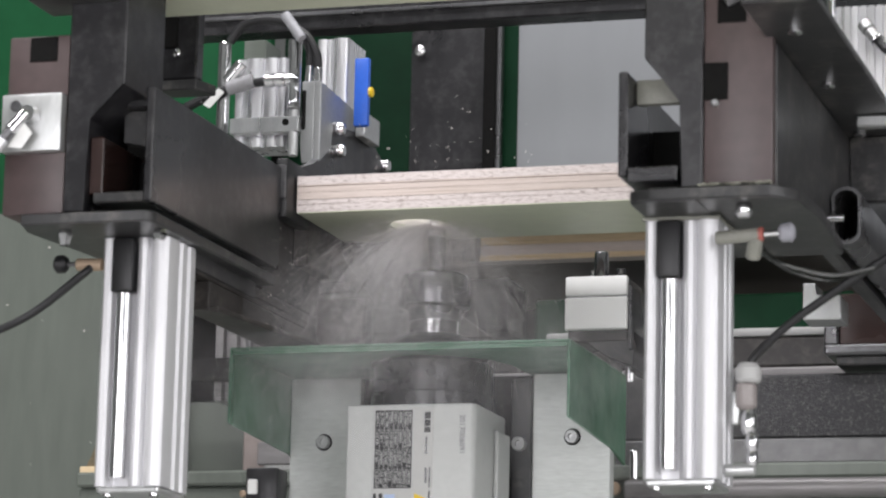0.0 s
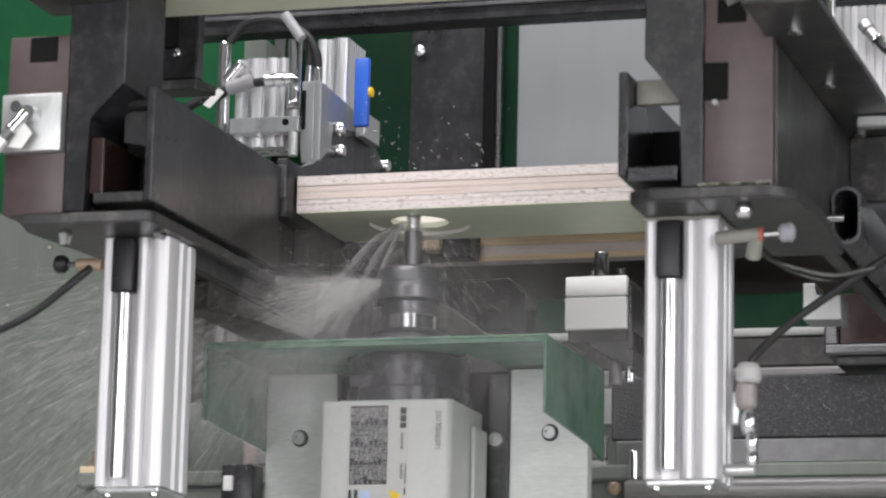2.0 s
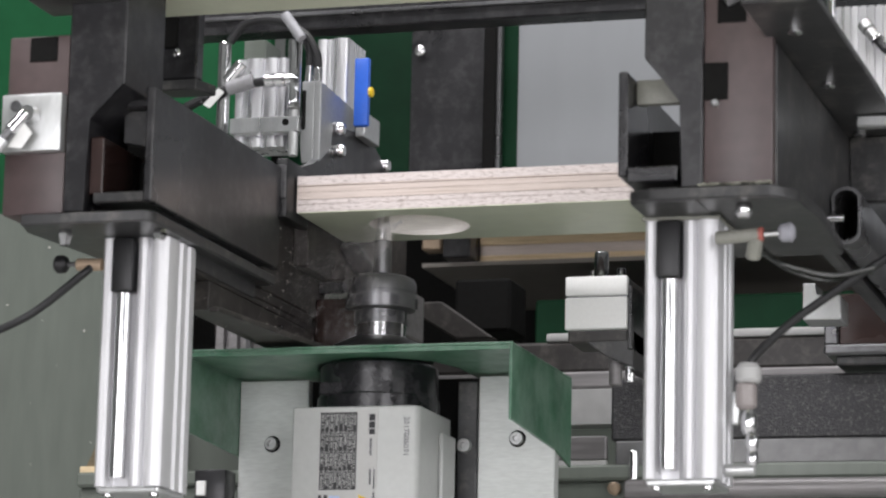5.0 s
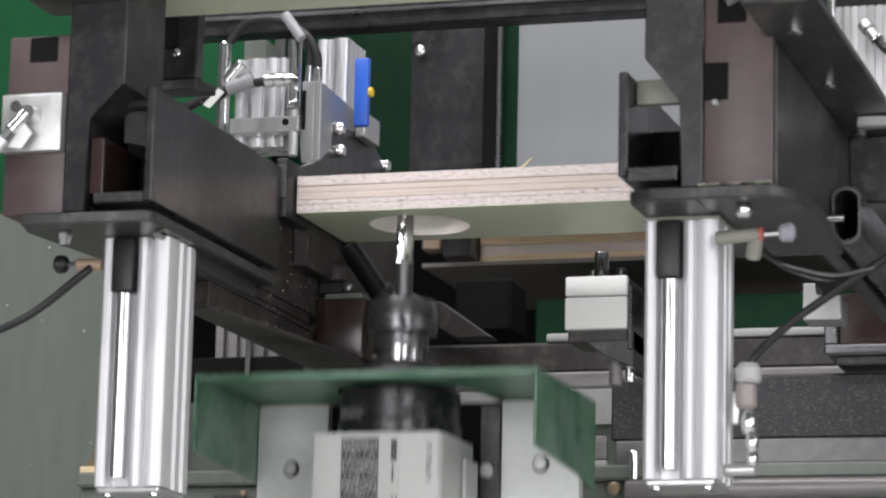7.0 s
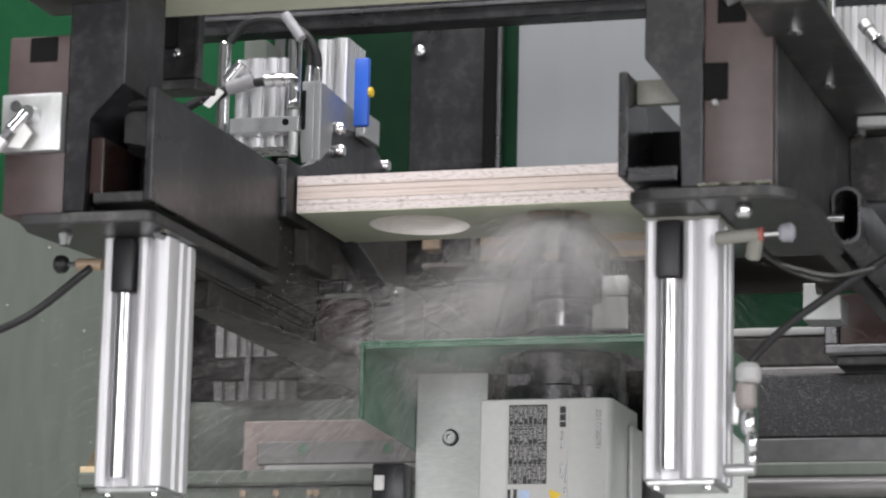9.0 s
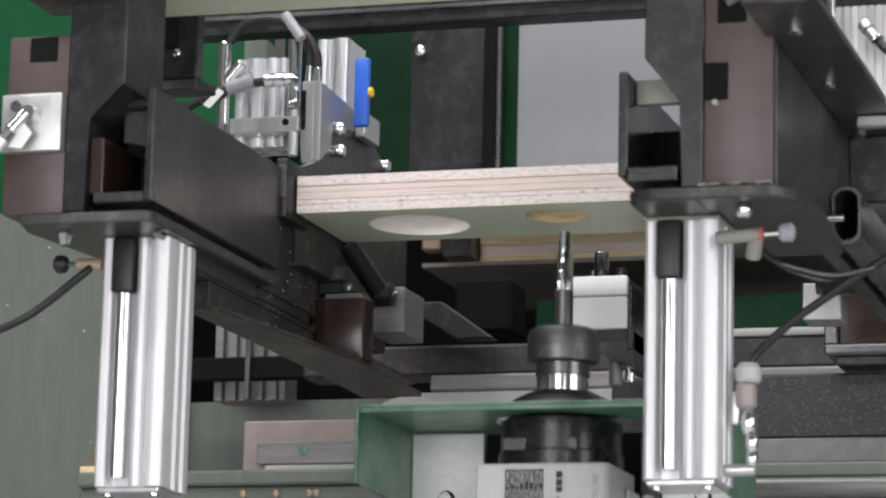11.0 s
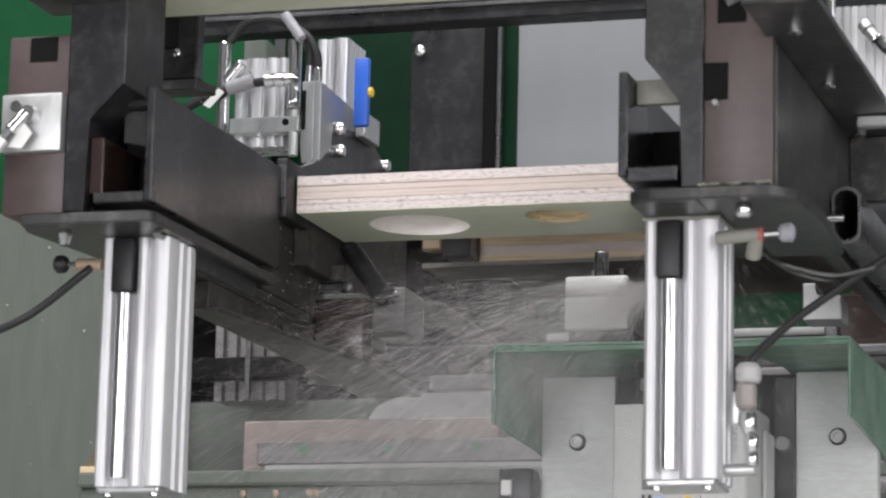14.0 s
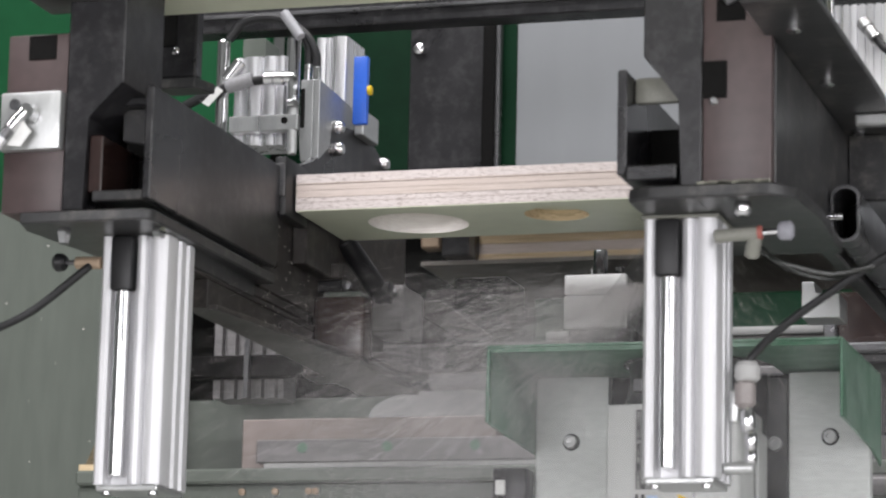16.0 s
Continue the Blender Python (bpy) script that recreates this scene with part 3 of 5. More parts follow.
# Added dark sheet that hides the pale wall and keeps the gap dark.
part("dark_filler_plate", box(0.6170, 0.80, 0.02, 0.03, 1.442, 1.5145, 0.002), BLACKDUST, tr)
# tube beside the tower
tb = thing("oval_tube", (0.634, -0.1, 1.40), "black oval steel tube, open at its front end", "tube")
ov = []
for k in range(28):
    a = 2 * math.pi * k / 28
    ov.append((0.634 + 0.015 * math.cos(a), 1.4035 + 0.012 * math.sin(a) + (0.018 if math.sin(a) > 0 else -0.018)))
b = bmesh.new()
inner = [(0.634 + (p[0] - 0.634) * 0.82, 1.4035 + (p[1] - 1.4035) * 0.88) for p in ov]
rings = [[b.verts.new((p[0], yy, p[1])) for p in pts] for pts, yy in ((inner, 0.40), (inner, -0.10), (ov, -0.10), (ov, 0.40))]
for r0, r1 in zip(rings, rings[1:]):
    for k in range(28):
        b.faces.new((r0[k], r0[(k + 1) % 28], r1[(k + 1) % 28], r1[k]))
part("tube", b, DARKSTEEL, tb)
# Black sheet inside the open tube, put in for its inner shade.
part("tube_shade", prism(inner, "y", -0.02, -0.01, 0), VOID, tb)
part("clip", rod((0.610, -0.105, 1.400), (0.632, -0.103, 1.400), 0.004), STEEL, tb, "bright steel pin")

# aluminium profile cylinder beside the right tower
gk = part("gasket", box(0.4765, 0.5535, -0.3425, -0.262, 1.3545, 1.3576, 0.001), DULLWHITE, tr, "grubby pale gasket")
ra = thing("air_cylinder", (0.62, -0.1, 1.5225), "silver aluminium air cylinder standing on a black flange", "air cylinder")
prof = []
for i in range(7):
    x = 0.624 + i * 0.0085
    prof += [(x, -0.100), (x + 0.0055, -0.100), (x + 0.0058, -0.095), (x + 0.0082, -0.095)]
prof += [(0.684, -0.100), (0.684, -0.03), (0.624, -0.03)]
part("body", prism(prof, "z", 1.5225, 1.625, 0), POLISHED, ra)
part("guide_rod", rod((0.6205, -0.112, 1.5225), (0.6205, -0.112, 1.63), 0.005), STEEL, ra)
part("fitting", rod((0.655, -0.115, 1.602), (0.662, -0.1195, 1.5925), 0.0075, 18), BOLT, ra, "chrome push-in fitting")
part("fitting_sleeve", rod((0.6622, -0.1196, 1.5922), (0.670, -0.1245, 1.5815), 0.0064, 18), BOLT, ra)
part("fitting_ring", rod((0.6702, -0.1246, 1.5812), (0.6722, -0.126, 1.5785), 0.0072, 18), STEEL, ra)
part("hose", hose([(0.671, -0.125, 1.580), (0.683, -0.132, 1.566), (0.70, -0.14, 1.555)], 0.0045), RUBBER, ra, "black air hose")

# ---- small fittings on the towers ----
ab = thing("valve_plate", (-0.138, -0.41, 1.432), "milled aluminium plate with a chrome elbow fitting and paper tag", "plate")
part("plate", box(-0.171, -0.1055, -0.414, -0.4005, 1.434, 1.4935, 0.0015, 2), MILLED, ab)
part("screw", bolt_mesh((-0.155, -0.414, 1.481), 0.006, "y", 0.002), DARKSTEEL, ab)
part("elbow", lathe([(0.009, 0), (0.010, -0.004), (0.0085, -0.010), (0.0085, -0.014)], (-0.137, -0.4142, 1.470), "y", 20), STEEL, ab, "chrome elbow fitting")
part("nut", rod((-0.139, -0.424, 1.471), (-0.153, -0.430, 1.452), 0.0068, 12), STEEL, ab, "chrome nut")
part("sleeve", rod((-0.152, -0.430, 1.4535), (-0.160, -0.433, 1.442), 0.0055, 12), DARKSTEEL, ab)
part("hose", hose([(-0.159, -0.433, 1.443), (-0.17, -0.436, 1.427), (-0.19, -0.44, 1.402)], 0.0065), ALU, ab, "clear silvery hose")
part("tag", prism([(-0.156, 1.436), (-0.141, 1.434), (-0.130, 1.449), (-0.139, 1.460)], "y", -0.428, -0.4272, 0), WHITE, ab, "white paper tag")

fl = thing("flow_valve", (-0.10, -0.34, 1.332), "brass flow valve with a black knob and hose", "valve", "flow valves")
part("body", rod((-0.0875, -0.335, 1.331), (-0.115, -0.335, 1.332), 0.0065, 12), BRASS, fl)
part("stem", rod((-0.114, -0.335, 1.332), (-0.128, -0.335, 1.333), 0.0025, 10), DARKSTEEL, fl)
part("knob", lathe([(0.006, 0.0), (0.009, -0.003), (0.0095, -0.010), (0.007, -0.013), (0.002, -0.014)], (-0.126, -0.335, 1.333), "x", 18), RUBBER, fl, "black plastic knob")
part("hose", hose([(-0.099, -0.338, 1.328), (-0.108, -0.345, 1.317), (-0.150, -0.36, 1.279), (-0.19, -0.365, 1.259), (-0.23, -0.365, 1.243)], 0.0042), RUBBER, fl, "black air hose")

fr = thing("flow_valve", (0.58, -0.36, 1.332), "pale plastic flow valve with red ring and grey knob", "valve", "flow valves")
part("body", rod((0.553, -0.358, 1.331), (0.596, -0.36, 1.333), 0.0065, 14), DULLWHITE, fr)
part("ring", rod((0.594, -0.36, 1.3331), (0.599, -0.36, 1.3333), 0.0068, 14), RED, fr, "red ring")
part("stem", rod((0.598, -0.36, 1.3332), (0.616, -0.36, 1.334), 0.003, 10), STEEL, fr)
part("knob", lathe([(0.006, 0.0), (0.009, 0.003), (0.0095, 0.012), (0.006, 0.015)], (0.614, -0.36, 1.334), "x", 18), mat("grey_plastic", (0.3, 0.3, 0.33), 0.5), fr, "grey knob")
part("elbow", rod((0.592, -0.359, 1.331), (0.586, -0.345, 1.314), 0.0075, 12), DULLWHITE, fr)

fb = thing("hose_fitting", (0.565, -0.30, 1.115), "worn white and chrome hose fitting stack on a brass elbow", "fitting")
part("brass_elbow", rod((0.552, -0.305, 1.1155), (0.581, -0.305, 1.116), 0.006, 12), MILLED, fb, "crusted metal elbow")
part("nipple", lathe([(0.004, 1.1185), (0.006, 1.122), (0.006, 1.130), (0.0045, 1.133), (0.0065, 1.139), (0.0065, 1.147), (0.005, 1.15)], (0.578, -0.305, 0), "z", 16), STEEL, fb)
part("clip", lathe([(0.005, 1.150), (0.008, 1.156), (0.0075, 1.168), (0.005, 1.174)], (0.574, -0.302, 0), "z", 14), STEEL, fb)
part("valve_body", lathe([(0.006, 1.174), (0.0105, 1.178), (0.0105, 1.197), (0.008, 1.200)], (0.571, -0.30, 0), "z", 16), mat("grubby_clear_plastic", (0.30, 0.27, 0.26), 0.3), fb)
part("side_lug", box(0.556, 0.565, -0.304, -0.294, 1.160, 1.192, 0.003, 2), MILLED, fb)
part("collar", lathe([(0.010, 1.200), (0.0125, 1.203), (0.0125, 1.214), (0.009, 1.219)], (0.573, -0.30, 0), "z", 18), COVERGREY, fb, "white push-fit collar")
part("hose", hose([(0.574, -0.30, 1.216), (0.581, -0.30, 1.228), (0.612, -0.30, 1.256), (0.650, -0.295, 1.284), (0.690, -0.29, 1.311), (0.74, -0.285, 1.34)], 0.0042), RUBBER, fb, "dark grey air hose")

part("film_hose", hose([(0.5811, -0.30, 1.3361), (0.5988, -0.30, 1.3188), (0.6252, -0.30, 1.3090), (0.6580, -0.30, 1.3025), (0.6961, -0.30, 1.3089)], 0.0028), FILM, fr, "grubby clear air hose")
part("film_hose", hose([(0.5819, -0.29, 1.3302), (0.6124, -0.29, 1.3102), (0.6509, -0.29, 1.2996), (0.6918, -0.29, 1.3066)], 0.0019), FILM, fr, "grubby clear air hose")
rng = random.Random(44)
crust = None
for i in range(46):
    x = 0.548 + 0.066 * i / 45
    w, h, d = rng.uniform(0.001, 0.003), rng.uniform(0.0006, 0.0026), rng.uniform(0.002, 0.008)
    crust = box(x - w, x + w, -0.4117 - 0.0007, -0.4117 + d, 1.3708, 1.3712 + h, 0.0003, bm=crust)
solo("dust_crust", crust, CRUST, (0.58, -0.41, 1.3708), "pale dried dust caked along the edge of a black plate", "dust", kind="stuff")
rng = random.Random(45)
specks = None
for i in range(34):
    x, z, r = rng.uniform(-0.80, -0.48), rng.uniform(1.15, 1.62), rng.uniform(0.0005, 0.0014)
    specks = box(x - r, x + r, 0.8788, 0.8799, z - r * rng.uniform(0.5, 1.6), z + r, 0.0004, bm=specks)
solo("wall_specks", specks, CHIPSOLID, (-0.6, 0.8799, 1.3), "pale dust specks stuck to the grey-green sheet", "dust", kind="stuff")

# ---- what hangs above and stands behind ----
tp = thing("top_board", (0.3, -0.3, 1.62), "cream laminate board held level above the clamps", "board")
part("panel", box(-0.082, 0.75, -0.75, -0.225, 1.62, 1.662, 0.001), CREAM, tp)
rl = thing("guide_rail", (0.1, 0.42, 1.78), "long black steel guide rail above the work", "rail")
part("rail", box(-0.30, 0.75, 0.40, 0.44, 1.776, 1.83, 0.002), BLACK, rl)
part("lip", box(-0.30, 0.75, 0.392, 0.3998, 1.792, 1.797, 0.001), DARKSTEEL, rl)
hb = thing("hanging_bracket", (-0.075, -0.2, 1.557), "black steel bracket with two bright screws", "bracket")
part("plate", box(-0.103, -0.047, -0.20, -0.18, 1.558, 1.66, 0.002), BLACK, hb)
part("foot", prism([(-0.103, -0.20), (-0.047, -0.20), (-0.037, -0.165), (-0.085, -0.165)], "z", 1.5465, 1.5578, 0.001), BLACKDUST, hb)
# Solid black box in place of a slot with shade in it.
part("slot", box(-0.094, -0.069, -0.2025, -0.19, 1.592, 1.65, 0.002), VOID, hb)
for x in (-0.0905, -0.0695):
    part("screw", lathe([(0.0042, 0), (0.0042, -0.003), (0.002, -0.0045)], (x, -0.20, 1.5868), "y", 14), STEEL, hb)
part("strut", box(-0.125, -0.104, -0.21, -0.15, 1.50, 1.66, 0.002), BLACK, hb)

# rear clamp head: two aluminium cylinders, block, bracket, blue switch
rc = thing("rear_clamp_head", (-0.03, 0.15, 1.5), "aluminium clamp head with twin cylinders on a black bracket", "clamp")
YR = 0.15


def lobed(lobes, y, back, depth=0.42):
    """An extruded profile whose front is a row of rounded ribs with grooves between."""
    pts = []
    for x0, x1 in lobes:
        c, h = (x0 + x1) / 2, (x1 - x0) / 2
        pts.append((x0, y + 0.006))
        for k in range(9):
            a = math.pi * (1 - k / 8)
            pts.append((c + h * math.cos(a), y + 0.004 - 2 * h * depth * math.sin(a)))
        pts.append((x1, y + 0.006))
    return pts + [(lobes[-1][1], back), (lobes[0][0], back)]


prof = lobed([(-0.1372, -0.1285), (-0.1242, -0.1022), (-0.0998, -0.0848), (-0.0825, -0.0745)], YR, YR + 0.05, 0.22)
part("front_cylinder", prism(prof, "z", 1.565, 1.673, 0), POLISHED, rc)
part("guide_rod", rod((-0.1485, YR - 0.006, 1.56), (-0.1485, YR - 0.006, 1.692), 0.0078, 18), STEEL, rc)
part("guide_rod", rod((-0.067, YR + 0.012, 1.56), (-0.067, YR + 0.012, 1.696), 0.0085, 18), STEEL, rc)
YQ = 0.235
prof2 = lobed([(-0.0665, -0.0545), (-0.0535, -0.0485), (-0.0475, -0.0265)], YQ + 0.004, YQ + 0.07, 0.3)
part("rear_block", box(-0.159, -0.130, YQ, YQ + 0.05, 1.60, 1.719, 0.001), GREYGREEN, rc)
part("rear_cylinder", prism(prof2, "z", 1.585, 1.717, 0), POLISHED, rc)
part("bar", box(-0.1335, -0.0475, YR - 0.022, YR - 0.006, 1.5765, 1.5955, 0.0012), CLAMPGREY, rc, "milled aluminium cross bar")
# Hole and slot are black solids, coloured like the shade inside.
part("bar_hole_shade", lathe([(0.0042, 0), (0.0042, -0.0008)], (-0.0635, YR - 0.022, 1.588), "y", 16), VOID, rc)
part("block", prism([(-0.046, 1.540), (-0.032, 1.540), (-0.032, 1.6385), (-0.048, 1.6385), (-0.048, 1.56)], "y", YR - 0.012, YR + 0.006, 0.001), CLAMPGREY, rc)
part("slot", box(-0.0475, -0.0420, YR - 0.0135, YR - 0.008, 1.580, 1.628, 0.002), VOID, rc)
part("cheek", prism([(YR - 0.012, 1.540), (YR + 0.03, 1.566), (YR + 0.034, 1.598), (YR + 0.13, 1.608), (YR + 0.19, 1.606), (YR + 0.19, 1.618), (YR + 0.10, 1.632), (YR - 0.012, 1.6385)], "x", -0.0318, -0.024, 0.001), CLAMPGREY, rc)
part("bracket", prism([(0.06, 1.500), (0.44, 1.500), (0.44, 1.575), (0.345, 1.6055), (YR + 0.13, 1.6075), (YR + 0.035, 1.5975), (YR + 0.031, 1.5655), (0.12, 1.535), (0.06, 1.515)], "x", -0.034, -0.0242, 0.001), BLACK, rc)
for y, z in ((0.198, 1.594), (0.200, 1.568), (0.375, 1.588)):
    part("cap_screw", lathe([(0.0085, 0), (0.0085, 0.006), (0.006, 0.010), (0.002, 0.0105)], (-0.024, y, z), "x", 16), STEEL, rc)
part("blue_switch", box(-0.0165, 0.0015, YQ, YQ + 0.010, 1.6060, 1.690, 0.002, 2), BLUE, rc, "bright blue plastic switch")
part("button", lathe([(0.006, 0), (0.006, 0.004), (0.004, 0.005)], (0.0015, YQ + 0.005, 1.648), "x", 16), YELLOW, rc, "yellow button")
part("foot_block", box(-0.0235, -0.012, YQ + 0.03, YQ + 0.09, 1.600, 1.632, 0.001), MILLED, rc)
part("elbow", hose([(-0.066, YR - 0.02, 1.6395), (-0.058, YR - 0.02, 1.6395), (-0.0555, YR - 0.02, 1.636), (-0.0555, YR - 0.02, 1.612)], 0.0062), STEEL, rc, "chrome elbow")
part("elbow_nut", rod((-0.0555, YR - 0.02, 1.612), (-0.0555, YR - 0.02, 1.6045), 0.0078, 6), STEEL, rc)
part("drop_tube", rod((-0.0555, YR - 0.016, 1.548), (-0.0555, YR - 0.016, 1.604), 0.0058, 16), MILLED, rc, "bright metal tube")
part("fitting", lathe([(0.0072, 0), (0.0085, -0.002), (0.0085, -0.011), (0.0068, -0.012), (0.0068, -0.013), (0.0085, -0.014), (0.0085, -0.024), (0.0065, -0.026)], (-0.0655, YR - 0.02, 1.6395), "x", 18), STEEL, rc, "chrome push-in fitting")
part("fitting", rod((-0.138, YR - 0.02, 1.640), (-0.120, YR - 0.02, 1.662), 0.0085, 16), STEEL, rc, "chrome elbow fitting")
part("sleeve", rod((-0.1371, YR - 0.022, 1.6319), (-0.1048, YR - 0.022, 1.6399), 0.0088, 14), mat("clear_sleeve", (0.33, 0.33, 0.34), 0.2), rc, "clear plastic sleeve")
part("sleeve", rod((-0.073, YR - 0.01, 1.722), (-0.050, YR - 0.012, 1.69), 0.0065, 12), mat("grey_sleeve", (0.38, 0.38, 0.4), 0.25), rc, "clear plastic sleeve")
part("hose", hose([(-0.0893, YR - 0.02, 1.6389), (-0.1118, YR - 0.02, 1.6367), (-0.1400, YR - 0.02, 1.6305), (-0.1646, YR - 0.02, 1.6228), (-0.1961, YR - 0.02, 1.6085), (-0.2313, YR - 0.02, 1.5903)], 0.0058), RUBBER, rc, "black air hose")
part("hose", hose([(-0.033, YR + 0.0, 1.654), (-0.036, YR, 1.675), (-0.052, YR, 1.700), (-0.085, YR, 1.718), (-0.125, YR, 1.716), (-0.145, YR, 1.695)], 0.0055), RUBBER, rc, "black air hose")
part("hose", hose([(-0.043, YR + 0.0, 1.66), (-0.046, YR, 1.685), (-0.066, YR, 1.712), (-0.10, YR + 0.01, 1.722)], 0.005), RUBBER, rc, "black air hose")
part("nipple", rod((-0.033, YR, 1.639), (-0.033, YR, 1.657), 0.0055, 14), STEEL, rc)
part("nipple", rod((-0.045, YR, 1.639), (-0.0435, YR, 1.668), 0.004, 14), STEEL, rc)
part("cable_tag", prism([(-0.152, 1.6035), (-0.133, 1.6225), (-0.126, 1.617), (-0.1435, 1.599)], "y", YR - 0.062, YR - 0.061, 0), WHITE, rc, "white cable tag")

for k in range(2):
    part("tag_print", prism([(-0.1560 + k * 0.006, 1.6065 + k * 0.006), (-0.1545 + k * 0.006, 1.608 + k * 0.006), (-0.1510 + k * 0.006, 1.605 + k * 0.006), (-0.1525 + k * 0.006, 1.6035 + k * 0.006)], "y", YR - 0.0626, YR - 0.0621, 0), INK, rc)

# machine housing at the back
YB = 0.95
def back_panel(name, x0, x1, z0, z1, m, label, y=YB):
    return solo(name, box(x0, x1, y, y + 0.02, z0, z1, 0.001), m, (x0, y, z0), label, "panel", kind="structure")


# Set-back panel and upright strip carry their shade as a darker green.
back_panel("back_panel_recess", -0.440, -0.10, 1.74, 2.4, SHADEDGREEN, "green panel set back behind the door, with shade in its colour", YB + 0.2)
back_panel("back_panel_green", -1.4, -0.390, 1.66, 2.3, DEEPGREEN, "deep green enamelled machine panel")
back_panel("back_panel_dark", -0.169, -0.040, 1.635, 2.3, BLACK, "black sheet door of the machine", YB - 0.012)
back_panel("back_panel_strip", -0.0398, -0.0118, 1.635, 2.3, SHADEDGREEN, "deep green upright strip")
back_panel("back_panel_grey", -0.0115, 1.2, 1.635, 2.3, GREYWALL, "pale grey sheet panel", YB - 0.004)
solo("door_edge", box(-0.0555, -0.0365, YB - 0.03, YB - 0.0125, 1.635, 2.3, 0.002), VOID, (-0.06, YB - 0.03, 1.6), "black rubber edge of the machine door", "trim", kind="structure")
solo("door_edge", box(-0.0363, -0.0300, YB - 0.03, YB - 0.0125, 1.635, 2.3, 0.002), DARKSTEEL, (-0.05, YB - 0.03, 1.6), "grey metal edge of the machine door", "trim", kind="structure")
kn = thing("door_screw", (-0.154, YB - 0.0125, 1.886), "small polished round screw head on the black door", "screw")
part("head", lathe([(0.0085, 0), (0.0092, -0.004), (0.0075, -0.009), (0.003, -0.0115), (0.0005, -0.012)], (-0.154, YB - 0.0125, 1.886), "y", 20), STEEL, kn)
back_panel("back_panel_left", -1.4, -0.475, 0.0, 1.66, GREYGREEN, "grey-green sheet steel machine base", 0.88)
back_panel("back_panel_low", -0.475, 1.2, 0.0, 1.378, GREYGREEN, "grey-green sheet steel machine base", 0.90)
# Added black sheet: the darkness under the table is put in as colour.
back_panel("recess_shade_panel", -0.9, 1.2, 1.30, 2.0, VOID, "black sheet standing in for shade under the machine table", 1.47)
# Darker green here stands in for shade on the cross member.
solo("rear_green_box", box(0.005, 0.46, 1.0, 1.3, 1.455, 1.530, 0.003), SHADEDGREEN, (0.0, 1.0, 1.455), "green enamelled cross member with shade in its colour", "beam", kind="structure")
solo("rear_white_tube", box(-0.45, 0.5, 0.93, 0.96, 1.437, 1.4515, 0.004, 2), GREYWALL, (0.3, 0.93, 1.437), "pale grey tube behind the table", "tube", kind="structure")

# second board further back
b2 = thing("plywood_board", (-0.1, 1.1, 1.6), "yellowed plywood board resting further back in the machine", "board")
part("ply", box(-0.108, 0.60, 1.10, 1.45, 1.605, 1.617, 0.0005), PLY_OLD_OR_SHADE, b2)
part("ply", box(-0.108, 0.60, 1.101, 1.45, 1.6172, 1.632, 0.0005), PLY_LONG, b2)
part("ply", box(-0.108, 0.60, 1.10, 1.45, 1.6322, 1.70, 0.0005), PLY_OLD_OR_SHADE, b2)
part("facing", box(-0.19, 0.60, 1.08, 1.45, 1.5985, 1.6048, 0.0005), mat("grey_underlay", (0.22, 0.20, 0.18), 0.6), b2, "dark grey underside")
st = thing("stop_block", (-0.14, 1.08, 1.605), "black stop block against the far board", "block")
part("body", box(-0.15, -0.1085, 1.05, 1.10, 1.606, 1.648, 0.002), BLACK, st)
part("ear", box(-0.185, -0.155, 1.06, 1.09, 1.62, 1.645, 0.003), BRASS, st)

# far striped cylinder
fc = thing("air_cylinder", (-0.38, 0.8, 1.37), "silver air cylinder deep inside the machine", "air cylinder")
prof = []
for i in range(5):
    x = -0.40 + i * 0.020
    prof += [(x, 0.80), (x + 0.011, 0.80), (x + 0.0115, 0.812), (x + 0.0195, 0.812)]
prof += [(-0.30, 0.86), (-0.40, 0.86)]
part("body", prism(prof, "z", 1.365, 1.52, 0), DULLSTEEL, fc)
part("band", box(-0.46, -0.20, 0.775, 0.797, 1.390, 1.421, 0.002), VOID, fc, "black band")
part("post", box(-0.343, -0.336, 0.765, 0.774, 1.36, 1.52, 0.001), DARKSTEEL, fc)

# support blocks under the boards
wb = thing("support_block", (0.28, 0.25, 1.354), "white machined support block with two steel pins", "block", "support blocks")
part("upper", box(0.2455, 0.3195, 0.25, 0.261, 1.3935, 1.4165, 0.002, 2), WHITE, wb)
part("lower", box(0.2455, 0.3195, 0.2502, 0.261, 1.354, 1.3915, 0.001), WHITE, wb)
# The block's side is dark: dark body and black plate behind white faces.
part("rear_body", box(0.2465, 0.3190, 0.2612, 0.33, 1.340, 1.4155, 0.002), MURK, wb, "dark body behind the white faces")
part("joint", box(0.2465, 0.3185, 0.253, 0.2608, 1.3916, 1.3934, 0), DARKSTEEL, wb)
part("side_plate", box(0.3197, 0.325, 0.255, 0.33, 1.330, 1.405, 0.001), BLACK, wb)
part("pin", lathe([(0.0085, 1.4166), (0.0085, 1.445), (0.0075, 1.447)], (0.286, 0.262, 0), "z", 20), PIN, wb)
part("pin", lathe([(0.0058, 1.4166), (0.0058, 1.43), (0.005, 1.431)], (0.304, 0.285, 0), "z", 16), PIN, wb)
part("pin", lathe([(0.004, 1.4166), (0.004, 1.428)], (0.272, 0.28, 0), "z", 12), STEEL, wb)
part("foot", prism([(0.252, 1.353), (0.325, 1.353), (0.325, 1.31), (0.29, 1.325)], "y", 0.262, 0.42, 0.001), BLACKDUST, wb)
part("stem", rod((0.295, 0.30, 1.34), (0.295, 0.30, 1.295), 0.008, 14), DULLSTEEL, wb)
part("stem", rod((0.312, 0.30, 1.34), (0.312, 0.30, 1.298), 0.006, 14), STEEL, wb)

